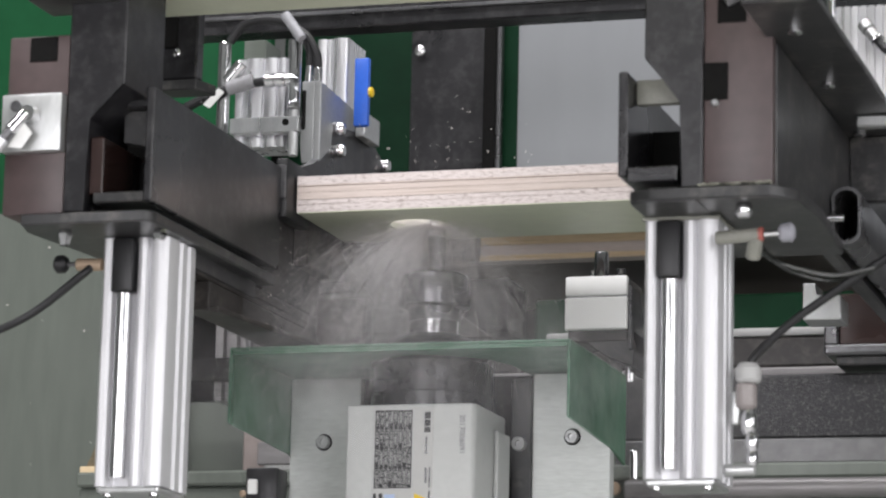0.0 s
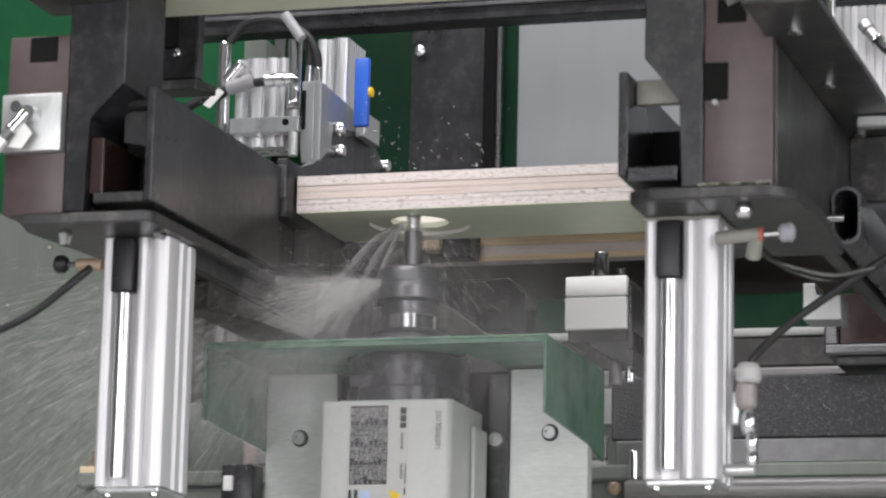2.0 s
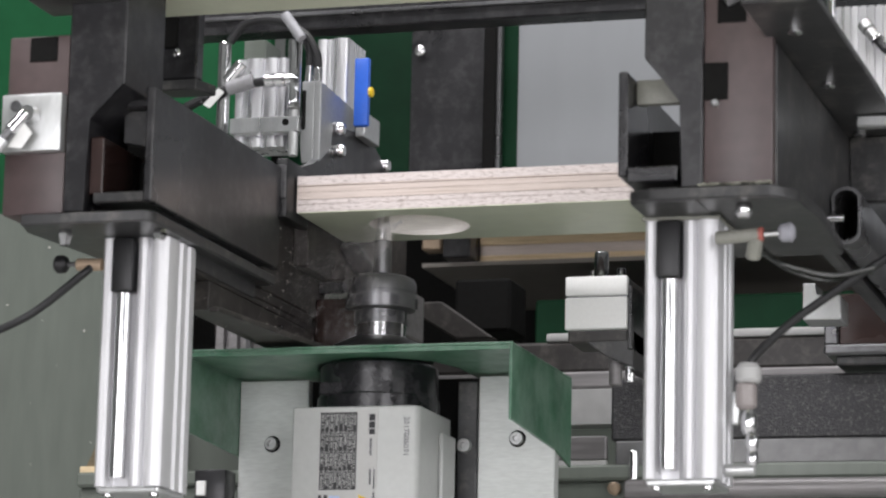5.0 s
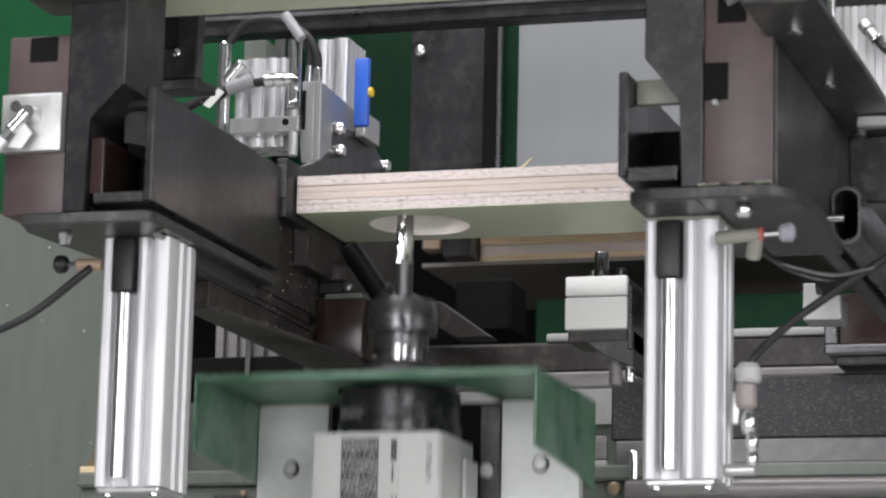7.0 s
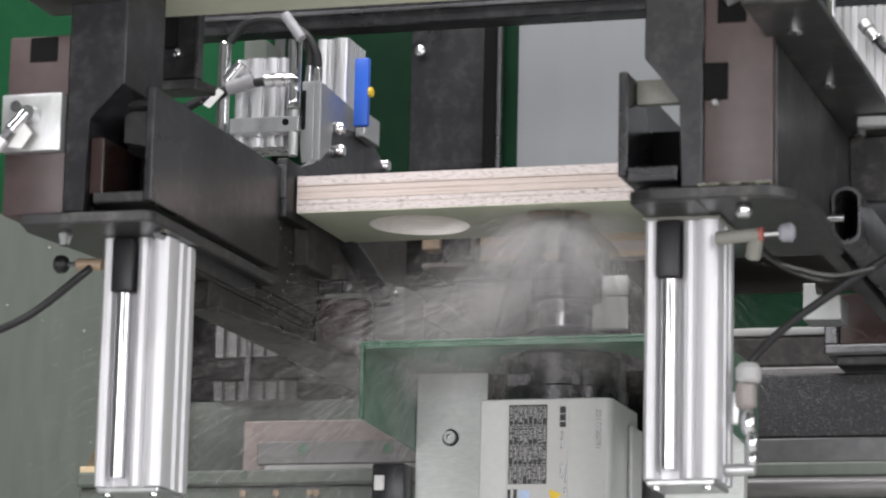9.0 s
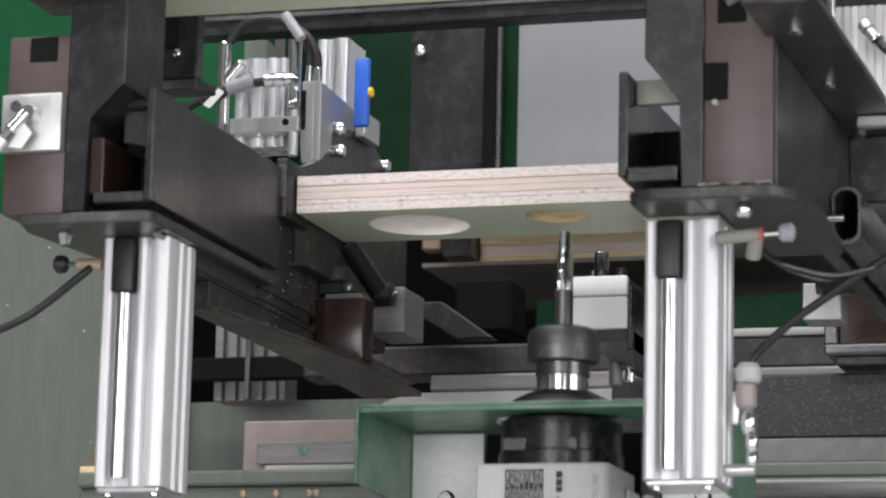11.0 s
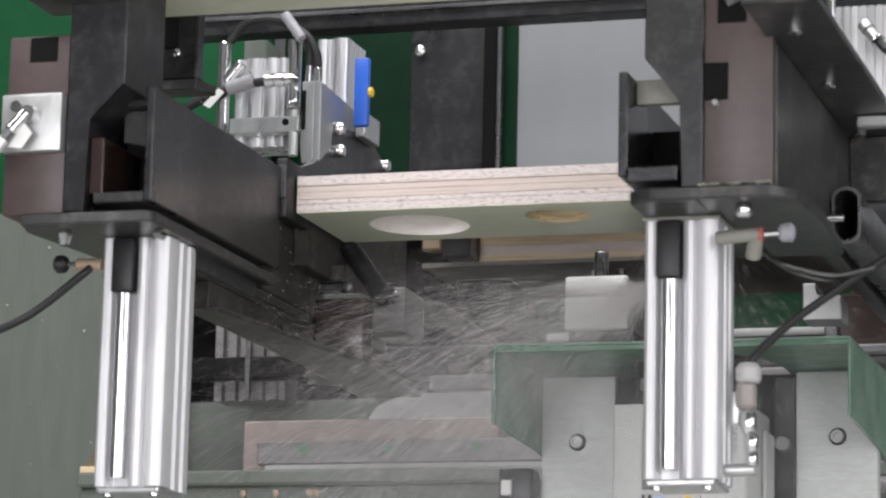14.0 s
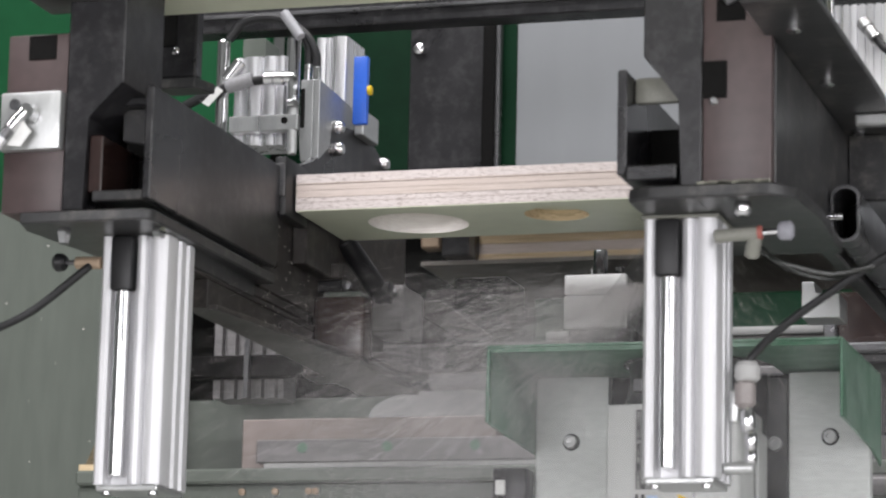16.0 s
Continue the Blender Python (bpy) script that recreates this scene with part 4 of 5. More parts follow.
def l_block(dx, dz, shade):
    t = thing("support_block", (0.03 + dx, 0.25, 1.355 + dz), "grey L-shaped steel support block", "block", "support blocks")
    part("body", prism([(0.0055 + dx, 1.356 + dz), (0.049 + dx, 1.356 + dz), (0.049 + dx, 1.411 + dz), (0.033 + dx, 1.411 + dz), (0.033 + dx, 1.386 + dz), (0.0055 + dx, 1.386 + dz)], "y", 0.25, 0.33, 0.0015), shade, t)
    return t

l_block(0.0, 0.0, DULLSTEEL)
lb = thing("support_block", (0.55, 0.25, 1.355), "bright L-shaped steel support block", "block", "support blocks")
part("body", prism([(0.525, 1.3575), (0.569, 1.3575), (0.569, 1.3852), (0.540, 1.3852), (0.540, 1.400), (0.525, 1.400)], "y", 0.25, 0.30, 0.0012), MILLED, lb)
rb = thing("slide_block", (0.56, 0.45, 1.342), "dark brown slide block on a grey carriage", "block")
part("body", box(0.536, 0.62, 0.43, 0.55, 1.358, 1.42, 0.002), DARKBROWN, rb)
part("carriage", box(0.519, 0.64, 0.42, 0.56, 1.345, 1.3575, 0.003), DARKSTEEL, rb)
part("rail_foot", box(0.532, 0.64, 0.43, 0.55, 1.334, 1.3448, 0.002), BLACKDUST, rb)
part("cheek", box(0.519, 0.5355, 0.425, 0.44, 1.3578, 1.39, 0.002), DARKSTEEL, rb)

# machine bed
bd = thing("machine_bed", (0.2, 0.6, 1.1), "machine bed with black bristle strip, steel rails and pale cover", "machine bed", kind="structure")
part("bristle_strip", box(0.253, 0.90, 0.45, 0.50, 1.250, 1.328, 0.003), BRUSH, bd)
part("grey_band", box(0.26, 0.90, 0.445, 0.50, 1.2195, 1.2495, 0.002), mat("dull_grey_steel", (0.13, 0.13, 0.13), 0.3, 0.3, 0.3, 10), bd)
part("rail", box(-0.44, 0.90, 0.43, 0.47, 1.2005, 1.219, 0.003), GREYGREEN, bd)
part("tube", rod((0.28, 0.42, 1.187), (0.90, 0.42, 1.187), 0.012, 20), DULLSTEEL, bd)
part("lower_bed", box(-0.44, 0.90, 0.44, 0.89, 0.0, 1.2, 0.003), GREYGREEN, bd)
part("back_plate", box(-0.224, 0.11, 0.452, 0.49, 1.2195, 1.2835, 0.002), mat("rust_tinted_steel", (0.30, 0.25, 0.23), 0.5, 0.3, 0.2, 8), bd, "rust-tinted steel plate")
part("linear_rail", box(-0.20, 0.25, 0.440, 0.4515, 1.2265, 1.2555, 0.0015), DULLSTEEL, bd, "ground steel rail")
for x in (-0.1385, -0.0272, 0.0858, 0.199):
    part("rail_screw", lathe([(0.0065, 0), (0.0065, -0.0012), (0.004, -0.0014)], (x, 0.4398, 1.245), "y", 16), GREEN, bd, "green plugged screw hole")
part("black_beam", box(-0.20, 0.90, 0.60, 0.66, 1.360, 1.400, 0.004), MURK, bd)
part("grey_beam", box(-0.022, 0.90, 0.59, 0.64, 1.338, 1.3595, 0.003), mat("stained_steel", (0.24, 0.23, 0.23), 0.45, 0.4, 0.3, 9, (0.3, 1, 3)), bd)
cv = [(-0.101, 1.290)]
for k in range(9):
    a = radians(180 - 10 * k)
    cv.append((-0.018 + 0.083 * math.cos(a), 1.303 + 0.033 * math.sin(a)))
part("wear_strip", box(-0.19, 0.25, 0.4415, 0.4515, 1.2195, 1.2262, 0.001), COVERGREY, bd, "scuffed pale strip")
part("white_cover", prism(cv + [(0.232, 1.336), (0.240, 1.290)], "y", 0.585, 0.62, 0.001), COVERGREY, bd, "white curved cover")
part("pale_tube", box(0.129, 0.4965, 0.600, 0.612, 1.4005, 1.4115, 0.003, 2), COVERGREY, bd, "pale painted tube")
part("cam_arm", prism([(-0.06, 1.45), (0.0, 1.45), (0.07, 1.401), (0.02, 1.401)], "y", 0.56, 0.59, 0.002), MURK, bd)
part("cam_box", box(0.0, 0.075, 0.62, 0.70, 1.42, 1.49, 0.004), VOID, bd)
for x, m_ in ((-0.216, BRASS), (-0.172, BRASS), (-0.128, BRASS), (-0.119, BRASS)):
    part("rail_bolt", lathe([(0.0045, 0), (0.0045, -0.004), (0.0025, -0.005)], (x, 0.44, 1.190), "y", 12), m_, bd)
part("brass_stop", lathe([(0.007, 0), (0.008, -0.004), (0.008, -0.012), (0.005, -0.014)], (0.263, 0.44, 1.19), "y", 14), BRASS, bd)
part("screw_post", rod((0.287, 0.43, 1.2), (0.287, 0.43, 1.235), 0.006), STEEL, bd)
wd = thing("wooden_scrap", (-0.43, 0.46, 1.2195), "dusty wooden offcut lying on the machine bed rail", "offcut")
part("body", prism([(-0.436, 1.2282), (-0.395, 1.2282), (-0.395, 1.30), (-0.409, 1.2890)], "y", 0.45, 0.47, 0.001), wood_mat("dusty_wood", (0.16, 0.13, 0.08), (0.05, 0.05, 0.03), True), wd)
part("ledge", box(-0.440, -0.385, 0.44, 0.469, 1.2192, 1.228, 0.001), PLY_OLD_OR_SHADE, wd)

# ---- the spindle carriage, with the cutter's tip at its origin ----
sp = thing("spindle_carriage", (0, 0, 0), "green-hooded router spindle with grey motor box and long cutter", "router spindle")
# hood: flat top with a round cut-out at its front, two cheeks with sloping lower edges
T = 0.003
hx0, hx1, hy0, hy1, hz = -0.198, 0.189, -0.122, 0.135, -0.188
part("hood_top", prism([(hx0, hy0), (hx1, hy0), (hx1, hy1), (0.085, hy1), (0.085, 0.03), (0.07, -0.02), (0.035, -0.05), (-0.03, -0.05), (-0.068, -0.02), (-0.085, 0.03), (-0.085, hy1), (hx0, hy1)], "z", hz - T, hz, 0.0008), GREEN, sp)
for x0, x1 in ((hx0, hx0 + T), (hx1 - T, hx1)):
    part("hood_cheek", prism([(hy0, hz - T - 0.0002), (hy1, hz - T - 0.0002), (hy1, -0.292), (0.075, -0.2805), (hy0, -0.272)], "x", x0, x1, 0.0006), GREEN, sp)
part("hood_lip", box(hx0 + 0.004, hx1 - 0.004, hy0 + 0.0005, hy0 + 0.003, hz - 0.008, hz - T - 0.0003, 0.0005), GREEN, sp)
# mounting plates behind the motor
PY = 0.075
part("mount_plate", box(-0.1945, -0.110, PY, PY + 0.02, -0.62, -0.1935, 0.001), GREYPLATE, sp, "brushed grey steel plate")
part("mount_plate", prism([(0.0955, -0.1935), (0.1855, -0.1935), (0.1855, -0.62), (0.0955, -0.62)], "y", PY, PY + 0.02, 0.001), GREYPLATE, sp, "brushed grey steel plate")
part("gap_plate", box(-0.1098, 0.0953, PY + 0.012, PY + 0.03, -0.62, -0.1935, 0.001), VOID, sp)
part("dark_channel", box(0.072, 0.0952, PY - 0.005, PY + 0.0118, -0.62, -0.20, 0.001), BLACKDUST, sp)
for x, z in ((-0.153, -0.2677), (0.142, -0.2662), (-0.153, -0.40), (0.142, -0.40)):
    # Black disc round each bolt, painted in as countersink shade.
    part("bolt_shade_ring", lathe([(0.0098, 0), (0.0098, -0.0006)], (x, PY, z), "y", 20), VOID, sp)
    part("bolt", bolt_mesh((x, PY - 0.0007, z), 0.0076, "y", 0.006), BOLT, sp)
part("bolt", bolt_mesh((0.0819, PY - 0.005, -0.2742), 0.0082, "y", 0.008), BOLT, sp)
# spindle housing and motor box
part("housing", lathe([(0.069, -0.62), (0.069, -0.232), (0.0675, -0.2300)], (0, 0, 0), "z", 40), BLACK, sp)
part("upper_housing", lathe([(0.0665, -0.2299), (0.0665, -0.196), (0.060, -0.191), (0.050, -0.187)], (0, 0, 0), "z", 40), BLACK, sp)
part("ledge", box(-0.05, 0.034, -0.062, -0.03, -0.232, -0.218, 0.001), BLACK, sp)
mb = part("motor_box", prism([(-0.075, -0.075), (0.066, -0.075), (0.0715, -0.068), (0.0715, 0.045), (0.062, 0.056), (0.062, 0.07), (-0.075, 0.07)], "z", -0.62, -0.248, 0.0012), BOXGREY, sp, "pale grey painted motor box")
part("box_step", box(0.0717, 0.0765, 0.0, 0.05, -0.62, -0.268, 0.002), BOXGREY, sp)
FY = -0.0755
part("label_plate", box(-0.044, 0.0245, FY - 0.0004, FY + 0.0003, -0.40, -0.2525, 0), LABELWHITE, mb, "white rating label")
part("label_table", box(-0.0425, 0.0005, FY - 0.0008, FY - 0.0004, -0.3405, -0.2545, 0), INK, mb, "black printed table")
rng = random.Random(5)
for c in range(8):
    x = -0.0424 + c * 0.00535
    part("rule", box(x, x + 0.00045, FY - 0.0010, FY - 0.0008, -0.3402, -0.2548, 0), LABELWHITE, mb)
    for r in range(4):
        z = -0.2560 - r * 0.0216 - 0.0012
        stop = z - rng.uniform(0.010, 0.0185)
        while z > stop:
            part("print_mark", box(x + 0.0018, x + 0.0041, FY - 0.0010, FY - 0.0008, z - 0.0009 - 0.0004 * rng.random(), z, 0), LABELWHITE, mb)
            z -= 0.0021 if rng.random() < 0.8 else 0.0036
for r in range(3):
    part("rule", box(-0.0424, 0.0004, FY - 0.0010, FY - 0.0008, -0.2770 - r * 0.0216, -0.2766 - r * 0.0216, 0), LABELWHITE, mb)
for i, (z0, z1) in enumerate(((-0.2645, -0.257), (-0.2725, -0.2655), (-0.2795, -0.2735))):
    part("maker_mark", box(0.0145, 0.0212, FY - 0.0008, FY - 0.0004, z0, z1, 0), INK, mb)
for z0, z1 in ((-0.303, -0.284), (-0.335, -0.318)):
    part("small_print", box(0.0158, 0.0180, FY - 0.0008, FY - 0.0004, z0, z1, 0), DARKSTEEL, mb)
for z0, z1 in ((-0.340, -0.318), (-0.352, -0.344)):
    part("small_print", box(0.0205, 0.0222, FY - 0.0008, FY - 0.0004, z0, z1, 0), DARKSTEEL, mb)
for x0, x1 in ((-0.0425, -0.039), (-0.036, -0.032)):
    part("small_print", box(x0, x1, FY - 0.0008, FY - 0.0004, -0.372, -0.346, 0), INK, mb)
part("logo_patch", box(-0.030, -0.018, FY - 0.0008, FY - 0.0004, -0.362, -0.347, 0), mat("pale_blue_print", (0.45, 0.55, 0.75), 0.5), mb, "pale blue printed patch")
part("warning_sign", prism([(0.004, -0.346), (0.018, -0.352), (0.006, -0.362)], "y", FY - 0.0009, FY - 0.0004, 0), YELLOW, mb, "yellow warning triangle")
lettering("2017006091", 0.0088, DARKSTEEL, mb, Matrix.Translation((0.0545, FY, -0.2605)) @ Euler((radians(90), radians(90), 0)).to_matrix().to_4x4())
# left sensor
sn = part("sensor", box(-0.235, -0.196, 0.04, 0.075, -0.345, -0.300, 0.003, 2), BLACK, sp, "black sensor block")
part("window", box(-0.231, -0.219, 0.036, 0.0402, -0.331, -0.314, 0.002), WHITE, sn)
part("cable_gland", lathe([(0.010, -0.345), (0.012, -0.350), (0.012, -0.37)], (-0.225, 0.06, 0), "z", 14), RUBBER, sp)
# turning parts
nut = part("collet_nut", lathe([(0.029, -0.1295), (0.034, -0.129), (0.039, -0.1275), (0.0395, -0.113), (0.0388, -0.112), (0.0388, -0.109), (0.0395, -0.108), (0.0395, -0.0985), (0.037, -0.093), (0.030, -0.0895), (0.018, -0.088), (0.011, -0.0875)], (0, 0, 0), "z", 40), DARKSTEEL, sp, "dark steel collet nut")
for k in range(6):
    a = k * math.pi / 3
    part("spanner_notch", box(0.0375 * math.cos(a) - 0.003, 0.0375 * math.cos(a) + 0.003, 0.0375 * math.sin(a) - 0.003, 0.0375 * math.sin(a) + 0.003, -0.1265, -0.115, 0.0006), BLACK, nut)
part("spindle_nose", lathe([(0.0285, -0.172), (0.0285, -0.1300)], (0, 0, 0), "z", 36), STEEL, sp, "polished steel spindle nose")
part("nose_collar", lathe([(0.061, -0.1865), (0.061, -0.179), (0.054, -0.171), (0.040, -0.164), (0.032, -0.1605), (0.0288, -0.160)], (0, 0, 0), "z", 36), RUBBER, sp)
part("nose_ring", lathe([(0.0298, -0.1445), (0.0298, -0.1303)], (0, 0, 0), "z", 36), DARKSTEEL, sp)
cutter = part("cutter", lathe([(0.0102, -0.0895), (0.0102, -0.048)], (0, 0, 0), "z", 26), DARKSTEEL, sp, "long two-flute router cutter")
b = bmesh.new()
levels = 34
rings = []
for i in range(levels):
    h = -0.048 + 0.066 * i / (levels - 1)
    tw = 1.7 * i / (levels - 1)
    ring = []
    for k in range(24):
        a = 2 * math.pi * k / 24
        f = math.cos(2 * (a - tw))
        r = 0.0098 if f > 0.25 else 0.0098 - 0.0042 * min(1, (0.25 - f) * 1.1)
        if i == 0:
            r = 0.0102
        ring.append(b.verts.new((r * math.cos(a), r * math.sin(a), h)))
    rings.append(ring)
for r0, r1 in zip(rings, rings[1:]):
    for k in range(24):
        b.faces.new((r0[k], r0[(k + 1) % 24], r1[(k + 1) % 24], r1[k]))
b.faces.new(rings[0])
b.faces.new(rings[-1])
part("flute", b, STEEL, cutter, "bright ground flutes")

# ---- flying chips ----


def chip_cloud(name, label, count, spread, speed, fall, material, size, seed, low=-0.20, thin=1.0, steep=88, lift=0):
    """Slivers along falling arcs that leave the cutter; the jet points along +x."""
    rng = random.Random(seed)
    verts, faces = [], []
    for _ in range(count):
        az = rng.gauss(0, spread)
        el = radians(lift - steep * rng.random())
        v = speed * (0.15 + 0.85 * rng.random() ** 0.8)
        t = rng.random() ** 1.15
        vx, vy, vz = v * math.cos(el) * math.cos(az), v * math.cos(el) * math.sin(az), v * math.sin(el)
        r0 = 0.010
        p = Vector((r0 * math.cos(az) + vx * t, r0 * math.sin(az) + vy * t, -0.037 + vz * t - fall * t * t))
        if p.z < low or p.z > -0.036:
            continue
        way = Vector((vx, vy, vz - 2 * fall * t)).normalized()
        side = way.cross(Vector((rng.gauss(0, 1), rng.gauss(0, 1), rng.gauss(0, 1)))).normalized()
        up = way.cross(side)
        ln, wd = size * rng.uniform(0.15, 1.6), size * thin * rng.uniform(0.05, 0.16)
        n = len(verts)
        verts += [p + way * ln / 2, p - way * ln / 2 + side * wd, p - way * ln / 2 - side * wd * 0.5 + up * wd * 0.8, p - way * ln / 2 - side * wd * 0.5 - up * wd * 0.8]
        faces += [(n, n + 1, n + 2), (n, n + 2, n + 3), (n, n + 3, n + 1), (n + 1, n + 3, n + 2)]
    me = bpy.data.meshes.new(name)
    me.from_pydata([tuple(v) for v in verts], [], faces)
    me.materials.append(material)
    ob = new(name, me)
    return tagged(ob, label, "wood chips", kind="stuff")


def dust_sheets(name, label, shells, spread, drop_power, material, seed, lean=0.25):
    """Nested curved veils of dust that leave the cutter and fall, the middle along +x."""
    rng = random.Random(seed)
    b = bmesh.new()
    for reach, drop, up in shells:
        rows_ = []
        for i in range(15):
            f = i / 14
            row = []
            for k in range(41):
                a = -spread + 2 * spread * k / 40
                wob = 1 + 0.10 * noise.noise(Vector((a * 2.2, f * 2, reach * 40 + seed)))
                r = 0.008 + reach * f * wob * (1 - lean + lean * math.cos(a))
                z = -0.036 + up * f - drop * f ** drop_power * wob
                row.append(b.verts.new((r * math.cos(a), r * math.sin(a), min(z, -0.034))))
            rows_.append(row)
        for r0, r1 in zip(rows_, rows_[1:]):
            for k in range(40):
                b.faces.new((r0[k], r0[k + 1], r1[k + 1], r1[k]))
    me = bpy.data.meshes.new(name)
    for f in b.faces:
        f.smooth = True
    b.to_mesh(me)
    b.free()
    me.materials.append(material)
    return tagged(new(name, me), label, "wood dust", kind="stuff")


def dust_curtain(name, label, middle, rx, rz, depths, material):
    """Hanging curtains of fine dust before and behind the spindle, gently bowed, thinning out to nothing at their rims."""
    b = bmesh.new()
    for y in depths:
        rows_ = []
        for i in range(17):
            v = -1 + i / 8
            rows_.append([b.verts.new((middle[0] + rx * (-1 + k / 12), y + 0.03 * math.sin(2.1 * (-1 + k / 12)) - 0.02 * v * v, middle[1] + rz * v)) for k in range(25)])
        for r0, r1 in zip(rows_, rows_[1:]):
            for k in range(24):
                b.faces.new((r0[k], r0[k + 1], r1[k + 1], r1[k]))
    me = bpy.data.meshes.new(name)
    for f in b.faces:
        f.smooth = True
    b.to_mesh(me)
    b.free()
    me.materials.append(material)
    return tagged(new(name, me), label, "wood dust", kind="stuff")


veil = dust_sheets("dust_veil", "pale arching veil of fine wood dust round the cutter", ((0.20, 0.21, 0.0), (0.15, 0.19, 0.0), (0.09, 0.18, 0.0)), 1.9, 2.3, DUST, 2)
jet = dust_sheets("dust_jet", "pale jet of wood dust blown sideways from the cutter", ((0.48, 0.10, 0.0), (0.53, 0.145, 0.0), (0.49, 0.195, 0.0), (0.43, 0.25, 0.0)), 0.90, 1.15, JETDUST, 6)
haze = dust_curtain("dust_haze", "wide haze of fine wood dust round the spindle", (0.0, -0.205), 0.42, 0.17, (-0.16, 0.17), HAZE)
bank = dust_curtain("dust_bank", "wide settling bank of fine wood dust over the machine bed", (-0.10, -0.285), 0.52, 0.185, (-0.15, 0.17), BANKDUST)
plume = dust_sheets("dust_plume", "narrow bright plume of wood dust thrown from the cutter", ((0.10, 0.10, 0.0), (0.08, 0.14, 0.0), (0.055, 0.155, 0.0)), 0.75, 1.6, PLUMEDUST, 12)
spray = chip_cloud("chip_spray", "dense pale fan of wood dust thrown down from the cutter", 40000, 1.5, 0.32, 0.34, CHIP, 0.030, 3, low=-0.24, thin=0.0145, steep=44, lift=20)
wisp = chip_cloud("dust_wisp", "thin drifting wisp of wood dust below the finished hole", 5000, 0.34, 0.36, 0.13, CHIP, 0.013, 17, thin=0.022, steep=62)
stream = chip_cloud("dust_stream", "long arching streaks of wood dust blown sideways from the cutter", 32000, 0.36, 0.58, 0.14, CHIP, 0.026, 31, low=-0.34, thin=0.019, steep=36, lift=8)
loose = chip_cloud("loose_chips", "scattered wood shavings flying wide of the cutter", 2600, 1.5, 0.52, 0.16, CHIPSOLID, 0.014, 8, low=-0.26, thin=0.070)


rng = random.Random(21)
verts, faces = [], []
for _ in range(70):
    a, r = rng.uniform(0, 6.28), 0.11 * rng.random() ** 0.5
    c = Vector((r * math.cos(a), r * math.sin(a), 0.012 + 0.085 * rng.random() ** 2.2))
    u = Vector((rng.gauss(0, 1), rng.gauss(0, 1), rng.gauss(0, 1.2))).normalized() * rng.uniform(0.001, 0.003)
    w = u.cross(Vector((0.3, 1, 0.2))).normalized() * rng.uniform(0.0003, 0.0007)
    n = len(verts)
    verts += [c - u, c + u, c + w, c - w * 0.6 + u.cross(w).normalized() * 0.0004]
    faces += [(n, n + 1, n + 2), (n, n + 2, n + 3), (n + 1, n + 3, n + 2), (n, n + 3, n + 1)]
me = bpy.data.meshes.new("top_chips")
me.from_pydata([tuple(v) for v in verts], [], faces)
me.materials.append(CHIPSOLID)
over = tagged(new("top_chips", me), "pale shavings thrown up above the board", "wood chips", kind="stuff")

# a long splinter that lies on the board's top edge for a while
splinter = solo("wood_splinter", prism([(-0.011, -0.0006), (-0.002, -0.0012), (0.010, 0.0008), (0.0105, 0.0014), (-0.001, 0.0010), (-0.010, 0.0006)], "y", -0.0006, 0.0006, 0.0002), PLY_OLD_OR_SHADE, (0, 0, 0), "thin pale splinter lying on the edge of a plywood board", "splinter")

# chips that have settled on the dark beam
rng = random.Random(11)
verts, faces = [], []
for _ in range(46):
    c = Vector((-0.0208, rng.uniform(-0.04, 0.125), rng.uniform(1.310, 1.435)))
    ln, wd, a = rng.uniform(0.0005, 0.0018), rng.uniform(0.0003, 0.0007), rng.uniform(0, 3.1)
    u, w = Vector((0, math.cos(a), math.sin(a))) * ln, Vector((0, -math.sin(a), math.cos(a))) * wd
    n = len(verts)
    verts += [c - u - w, c + u - w, c + u + w, c - u + w, c + Vector((0.0006, 0, 0))]
    faces += [(n, n + 1, n + 4), (n + 1, n + 2, n + 4), (n + 2, n + 3, n + 4), (n + 3, n, n + 4)]
me = bpy.data.meshes.new("settled_chips")
me.from_pydata([tuple(v) for v in verts], [], faces)
me.materials.append(CHIPSOLID)
tagged(new("settled_chips", me), "pale wood chips clinging to the dark beam", "wood chips", kind="stuff")


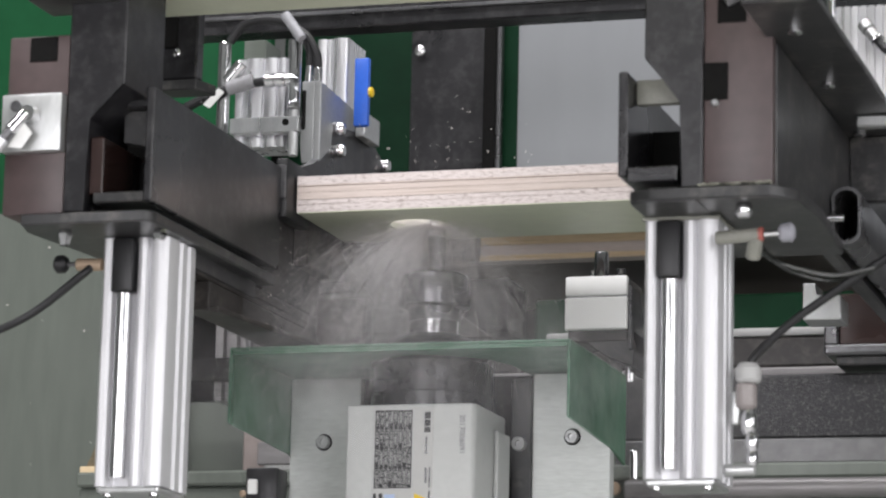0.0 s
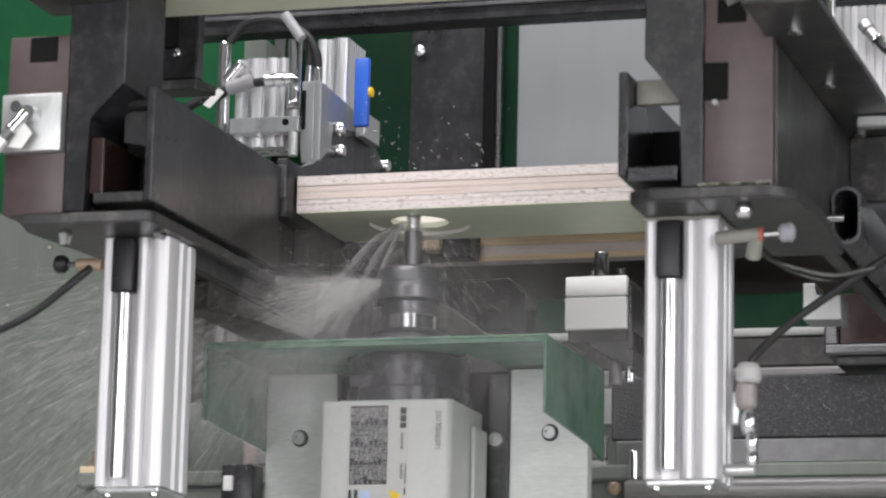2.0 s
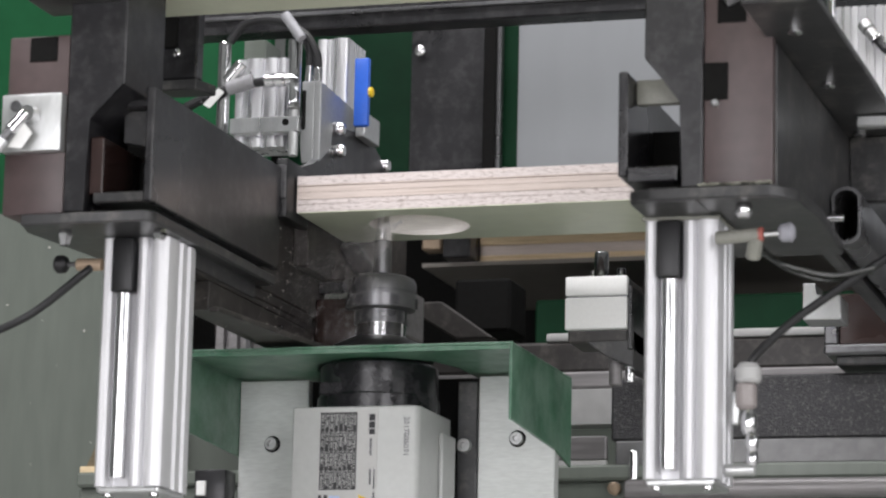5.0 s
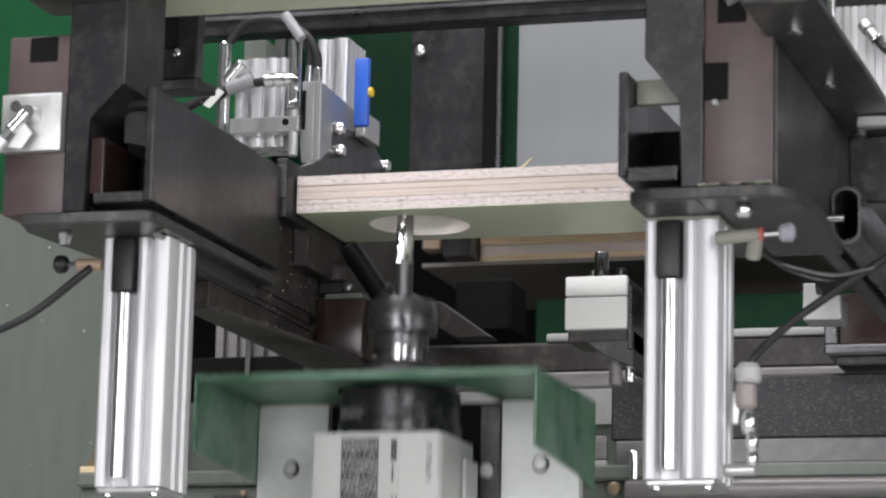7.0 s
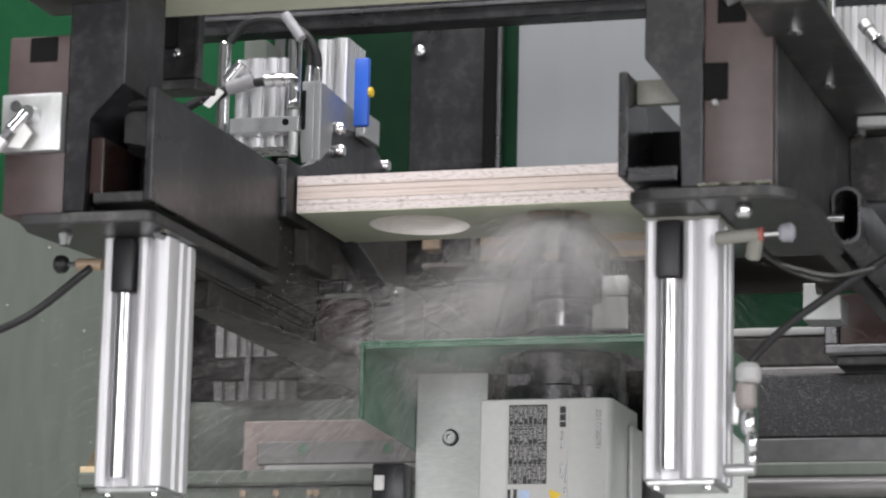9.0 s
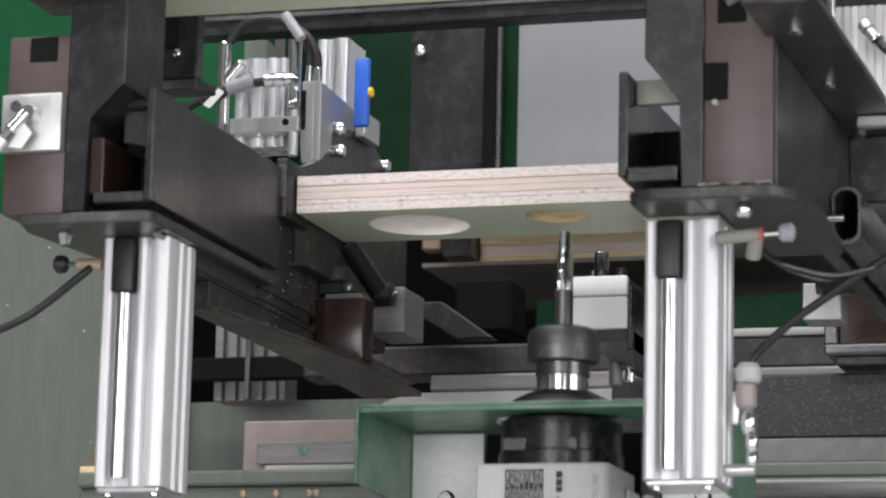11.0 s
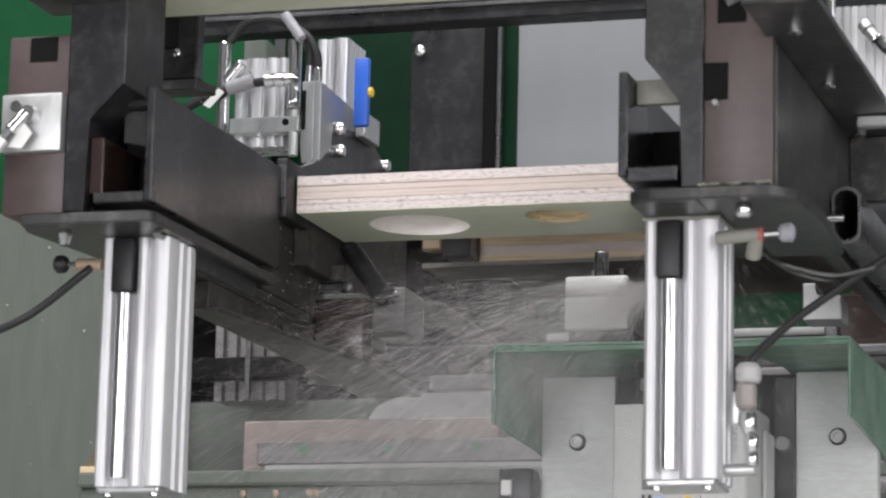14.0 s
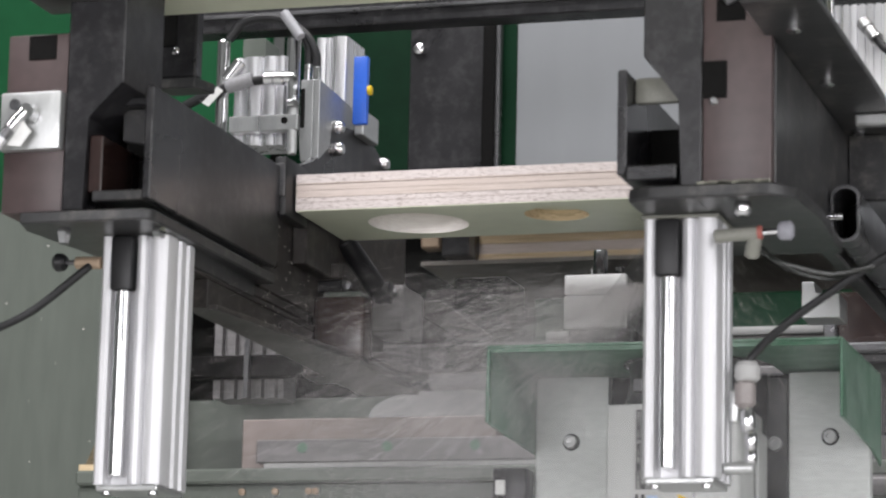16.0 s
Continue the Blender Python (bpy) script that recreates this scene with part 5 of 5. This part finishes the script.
def motions():
    # time, x, y and tip height of the cutter
    ring = [(0.0, -2, 21), (0.5, -122, 26), (1.0, -228, 21), (1.5, -357, 34), (2.0, -443, 37), (2.5, -519, 44), (3.0, -592, 40), (3.5, -687, 42), (4.0, -754, 40), (4.2, -790, 38),
            (4.7, -865, 44), (5.25, -945, 47), (5.8, -1020, 47), (6.3, -1075, 47), (6.5, -1106, 41), (6.7, -1140, 38), (6.9, -1174, 35)]
    cx, cy = HOLES[0][0], HOLES[0][1]
    path = []
    k = 0
    t = 0.0
    while t < 6.85:
        while ring[k + 1][0] < t:
            k += 1
        (t0, a0, r0), (t1, a1, r1) = ring[k], ring[k + 1]
        f = (t - t0) / (t1 - t0)
        a, r = radians(a0 + (a1 - a0) * f), (r0 + (r1 - r0) * f) / 1000
        path.append((t, cx + r * math.cos(a), cy + r * math.sin(a), 1.482))
        t = round(t + 0.1, 3)
    path += [(6.9, 0.1165, 0.052, 1.481), (7.0, 0.1115, 0.051, 1.447), (7.1, 0.1105, 0.051, 1.412), (7.2, 0.1115, 0.052, 1.400), (7.3, 0.152, 0.054, 1.395), (7.4, 0.226, 0.056, 1.394), (7.5, 0.270, 0.058, 1.393), (7.6, 0.2825, 0.061, 1.397),
             (7.7, 0.2825, 0.061, 1.409), (7.8, 0.2825, 0.061, 1.4190), (8.0, 0.283, 0.061, 1.4435), (8.2, 0.2845, 0.061, 1.468), (8.35, 0.285, 0.061, 1.482), (8.5, 0.285, 0.061, 1.4845), (8.6, 0.277, 0.064, 1.484),
             (8.7, 0.274, 0.070, 1.484), (8.8, 0.275, 0.078, 1.484), (8.9, 0.282, 0.083, 1.484), (9.0, 0.292, 0.080, 1.484), (9.1, 0.294, 0.069, 1.484), (9.2, 0.289, 0.059, 1.484)]
    for i in range(1, 15):
        a = radians(-60 - 46 * i)
        r = 0.012 + 0.013 * min(1, i / 6)
        path.append((round(9.2 + 0.1 * i, 3), 0.284 + r * math.cos(a), 0.066 + r * math.sin(a), 1.484))
    path += [(10.75, 0.290, 0.066, 1.470), (10.95, 0.292, 0.066, 1.425), (11.1, 0.300, 0.067, 1.401), (11.2, 0.328, 0.069, 1.398), (11.3, 0.374, 0.071, 1.392), (11.4, 0.424, 0.074, 1.391), (11.5, 0.4450, 0.076, 1.3925), (11.65, 0.4450, 0.078, 1.412),
             (11.8, 0.4450, 0.078, 1.431), (12.0, 0.4510, 0.078, 1.4520), (12.2, 0.4505, 0.076, 1.472), (12.35, 0.450, 0.072, 1.479)]
    for tt, x, y in ((12.5, 0.4526, 0.0607), (12.75, 0.470, 0.064), (13.0, 0.4721, 0.082), (13.25, 0.462, 0.064), (13.5, 0.446, 0.0459), (13.75, 0.427, 0.066), (14.0, 0.4375, 0.0919), (14.25, 0.464, 0.103), (14.5, 0.4862, 0.0885),
                     (14.75, 0.489, 0.055), (15.0, 0.4683, 0.0348), (15.25, 0.438, 0.030), (15.5, 0.419, 0.0472), (15.75, 0.412, 0.078), (16.0, 0.4282, 0.1052)):
        path.append((tt, x, y, 1.478))
    walk(sp, [(t, pose(x, y, z)) for t, x, y, z in path])

    spin = [(i * 0.1, pose(0, 0, 0, 0, 0, 77 * i)) for i in range(161)]
    walk(nut, spin)
    walk(cutter, spin)

    # chips follow the cutter while it cuts, blown towards the middle of its ring, and lie low between the cuts
    def middle(t):
        return HOLES[0] if t < 7.2 else HOLES[1] if t < 11.2 else HOLES[2]
    rows, wide, blown, thrown = [], [], [], []
    turn = whirl = None
    for t, x, y, z in path:
        mx, my, _ = middle(t)
        a = math.degrees(math.atan2(my - y, mx - x))
        if turn is not None:
            while a - turn > 180:
                a -= 360
            while a - turn < -180:
                a += 360
            if abs(a - turn) > 80:
                a = turn + math.copysign(80, a - turn)
        turn = a
        cutting = t < 3.95 and not (0.35 < t < 0.75 or 1.85 < t < 2.65) or 8.4 < t < 10.6
        rows.append((t, pose(x, y, z if cutting else z - 0.36, 0, 0, turn)))
        busy = t < 3.95 or 8.15 < t < 10.6 or t > 11.95
        jetting = 0.25 < t < 0.95 or 1.75 < t < 2.45 or 3.55 < t < 3.98 or 8.4 < t < 10.6 or t > 12.3
        blown.append((t, pose(x, y, z if jetting else z - 0.40, 0, 0, 186 + 14 * math.sin(4.1 * t) + 6 * math.sin(9.7 * t))))
        w = math.degrees(math.atan2(y - my, x - mx)) - 100 if t < 11 else 195 + 25 * math.sin(3 * t)
        if t < 4:
            w = 30 if 2.35 < t < 2.75 else 195
        if whirl is not None:
            w = whirl + max(-80, min(80, (w - whirl + 180) % 360 - 180))
        whirl = w
        throwing = 0.35 < t < 0.75 or 1.85 < t < 2.65 or 8.3 < t < 10.6 or t > 12.2
        thrown.append((t, pose(x, y, z if throwing else z - 0.40, 0, 0, whirl)))
        wide.append((t, pose(x, y, z if busy else z - 0.40, 0, 0, turn)))
    walk(spray, rows)
    walk(veil, rows)
    walk(jet, [(t, m if t > 8 else m @ pose(0, 0, -0.40 if m.translation.z > 1.2 else 0)) for t, m in blown])
    walk(stream, [(t, m @ pose(0.02, 0, -0.070)) for t, m in blown])
    walk(plume, thrown)
    walk(haze, [(t, pose(x, y, z if t < 3.7 else z - 0.50, 0, 0, 12 * math.sin(2 * t))) for t, x, y, z in path])
    walk(bank, [(t, pose(x, y, z if t > 12.25 else z - 0.55, 0, 0, 7 * math.sin(1.7 * t))) for t, x, y, z in path])
    low, high = pose(cx - 0.012, cy - 0.012, 1.08, 0, 0, 200), pose(cx - 0.012, cy - 0.012, 1.490, 0, 0, 200)
    walk(wisp, [(0.0, low), (3.75, low), (3.95, high), (5.2, pose(cx - 0.012, cy - 0.012, 1.486, 0, 0, 206)), (6.6, high), (6.85, low), (16.0, low)])
    walk(over, [(t, pose(x, y, z - 0.004 + 0.012 * math.sin(7 * t) if t < 3.9 else z - 0.40, 0, 0, (t * 95) % 360)) for t, x, y, z in path if t < 3.7] + [(3.9, pose(0.13, 0.09, 1.46, 0, 0, 15)), (4.1, pose(0.13, 0.09, 1.0, 0, 0, 20)), (16.0, pose(0.13, 0.09, 1.0, 0, 0, 20))])
    walk(loose, wide)

    # the splinter slides to the edge and is blown off as the next cut begins
    seat = pose(0.263, 0.003, 1.4958, 0, -38, 8)
    walk(splinter, [(0.0, pose(0.263, 0.140, 1.4940, 0, 0, 8)), (4.6, pose(0.263, 0.140, 1.4940, 0, 0, 8)), (5.6, seat), (8.1, seat), (8.25, pose(0.40, 0.06, 1.56, 0, -80, 60)), (8.45, pose(0.62, 0.16, 1.54, 0, -120, 90)), (8.7, pose(0.70, 0.20, 1.47, 0, -150, 90)), (16.0, pose(0.70, 0.20, 1.47, 0, -150, 90))])

    # pocket floors rise as the cutter clears them
    for ob, t0, t1, lift in zip(WASTE, (1.7, 8.42, 12.4), (3.2, 8.6, 12.6), (0.0358, 0.012, 0.012)):
        x, y, z = ob.location
        walk(ob, [(0.0, pose(x, y, z)), (t0, pose(x, y, z)), (t1, pose(x, y, z + lift)), (16.0, pose(x, y, z + lift))])


motions()
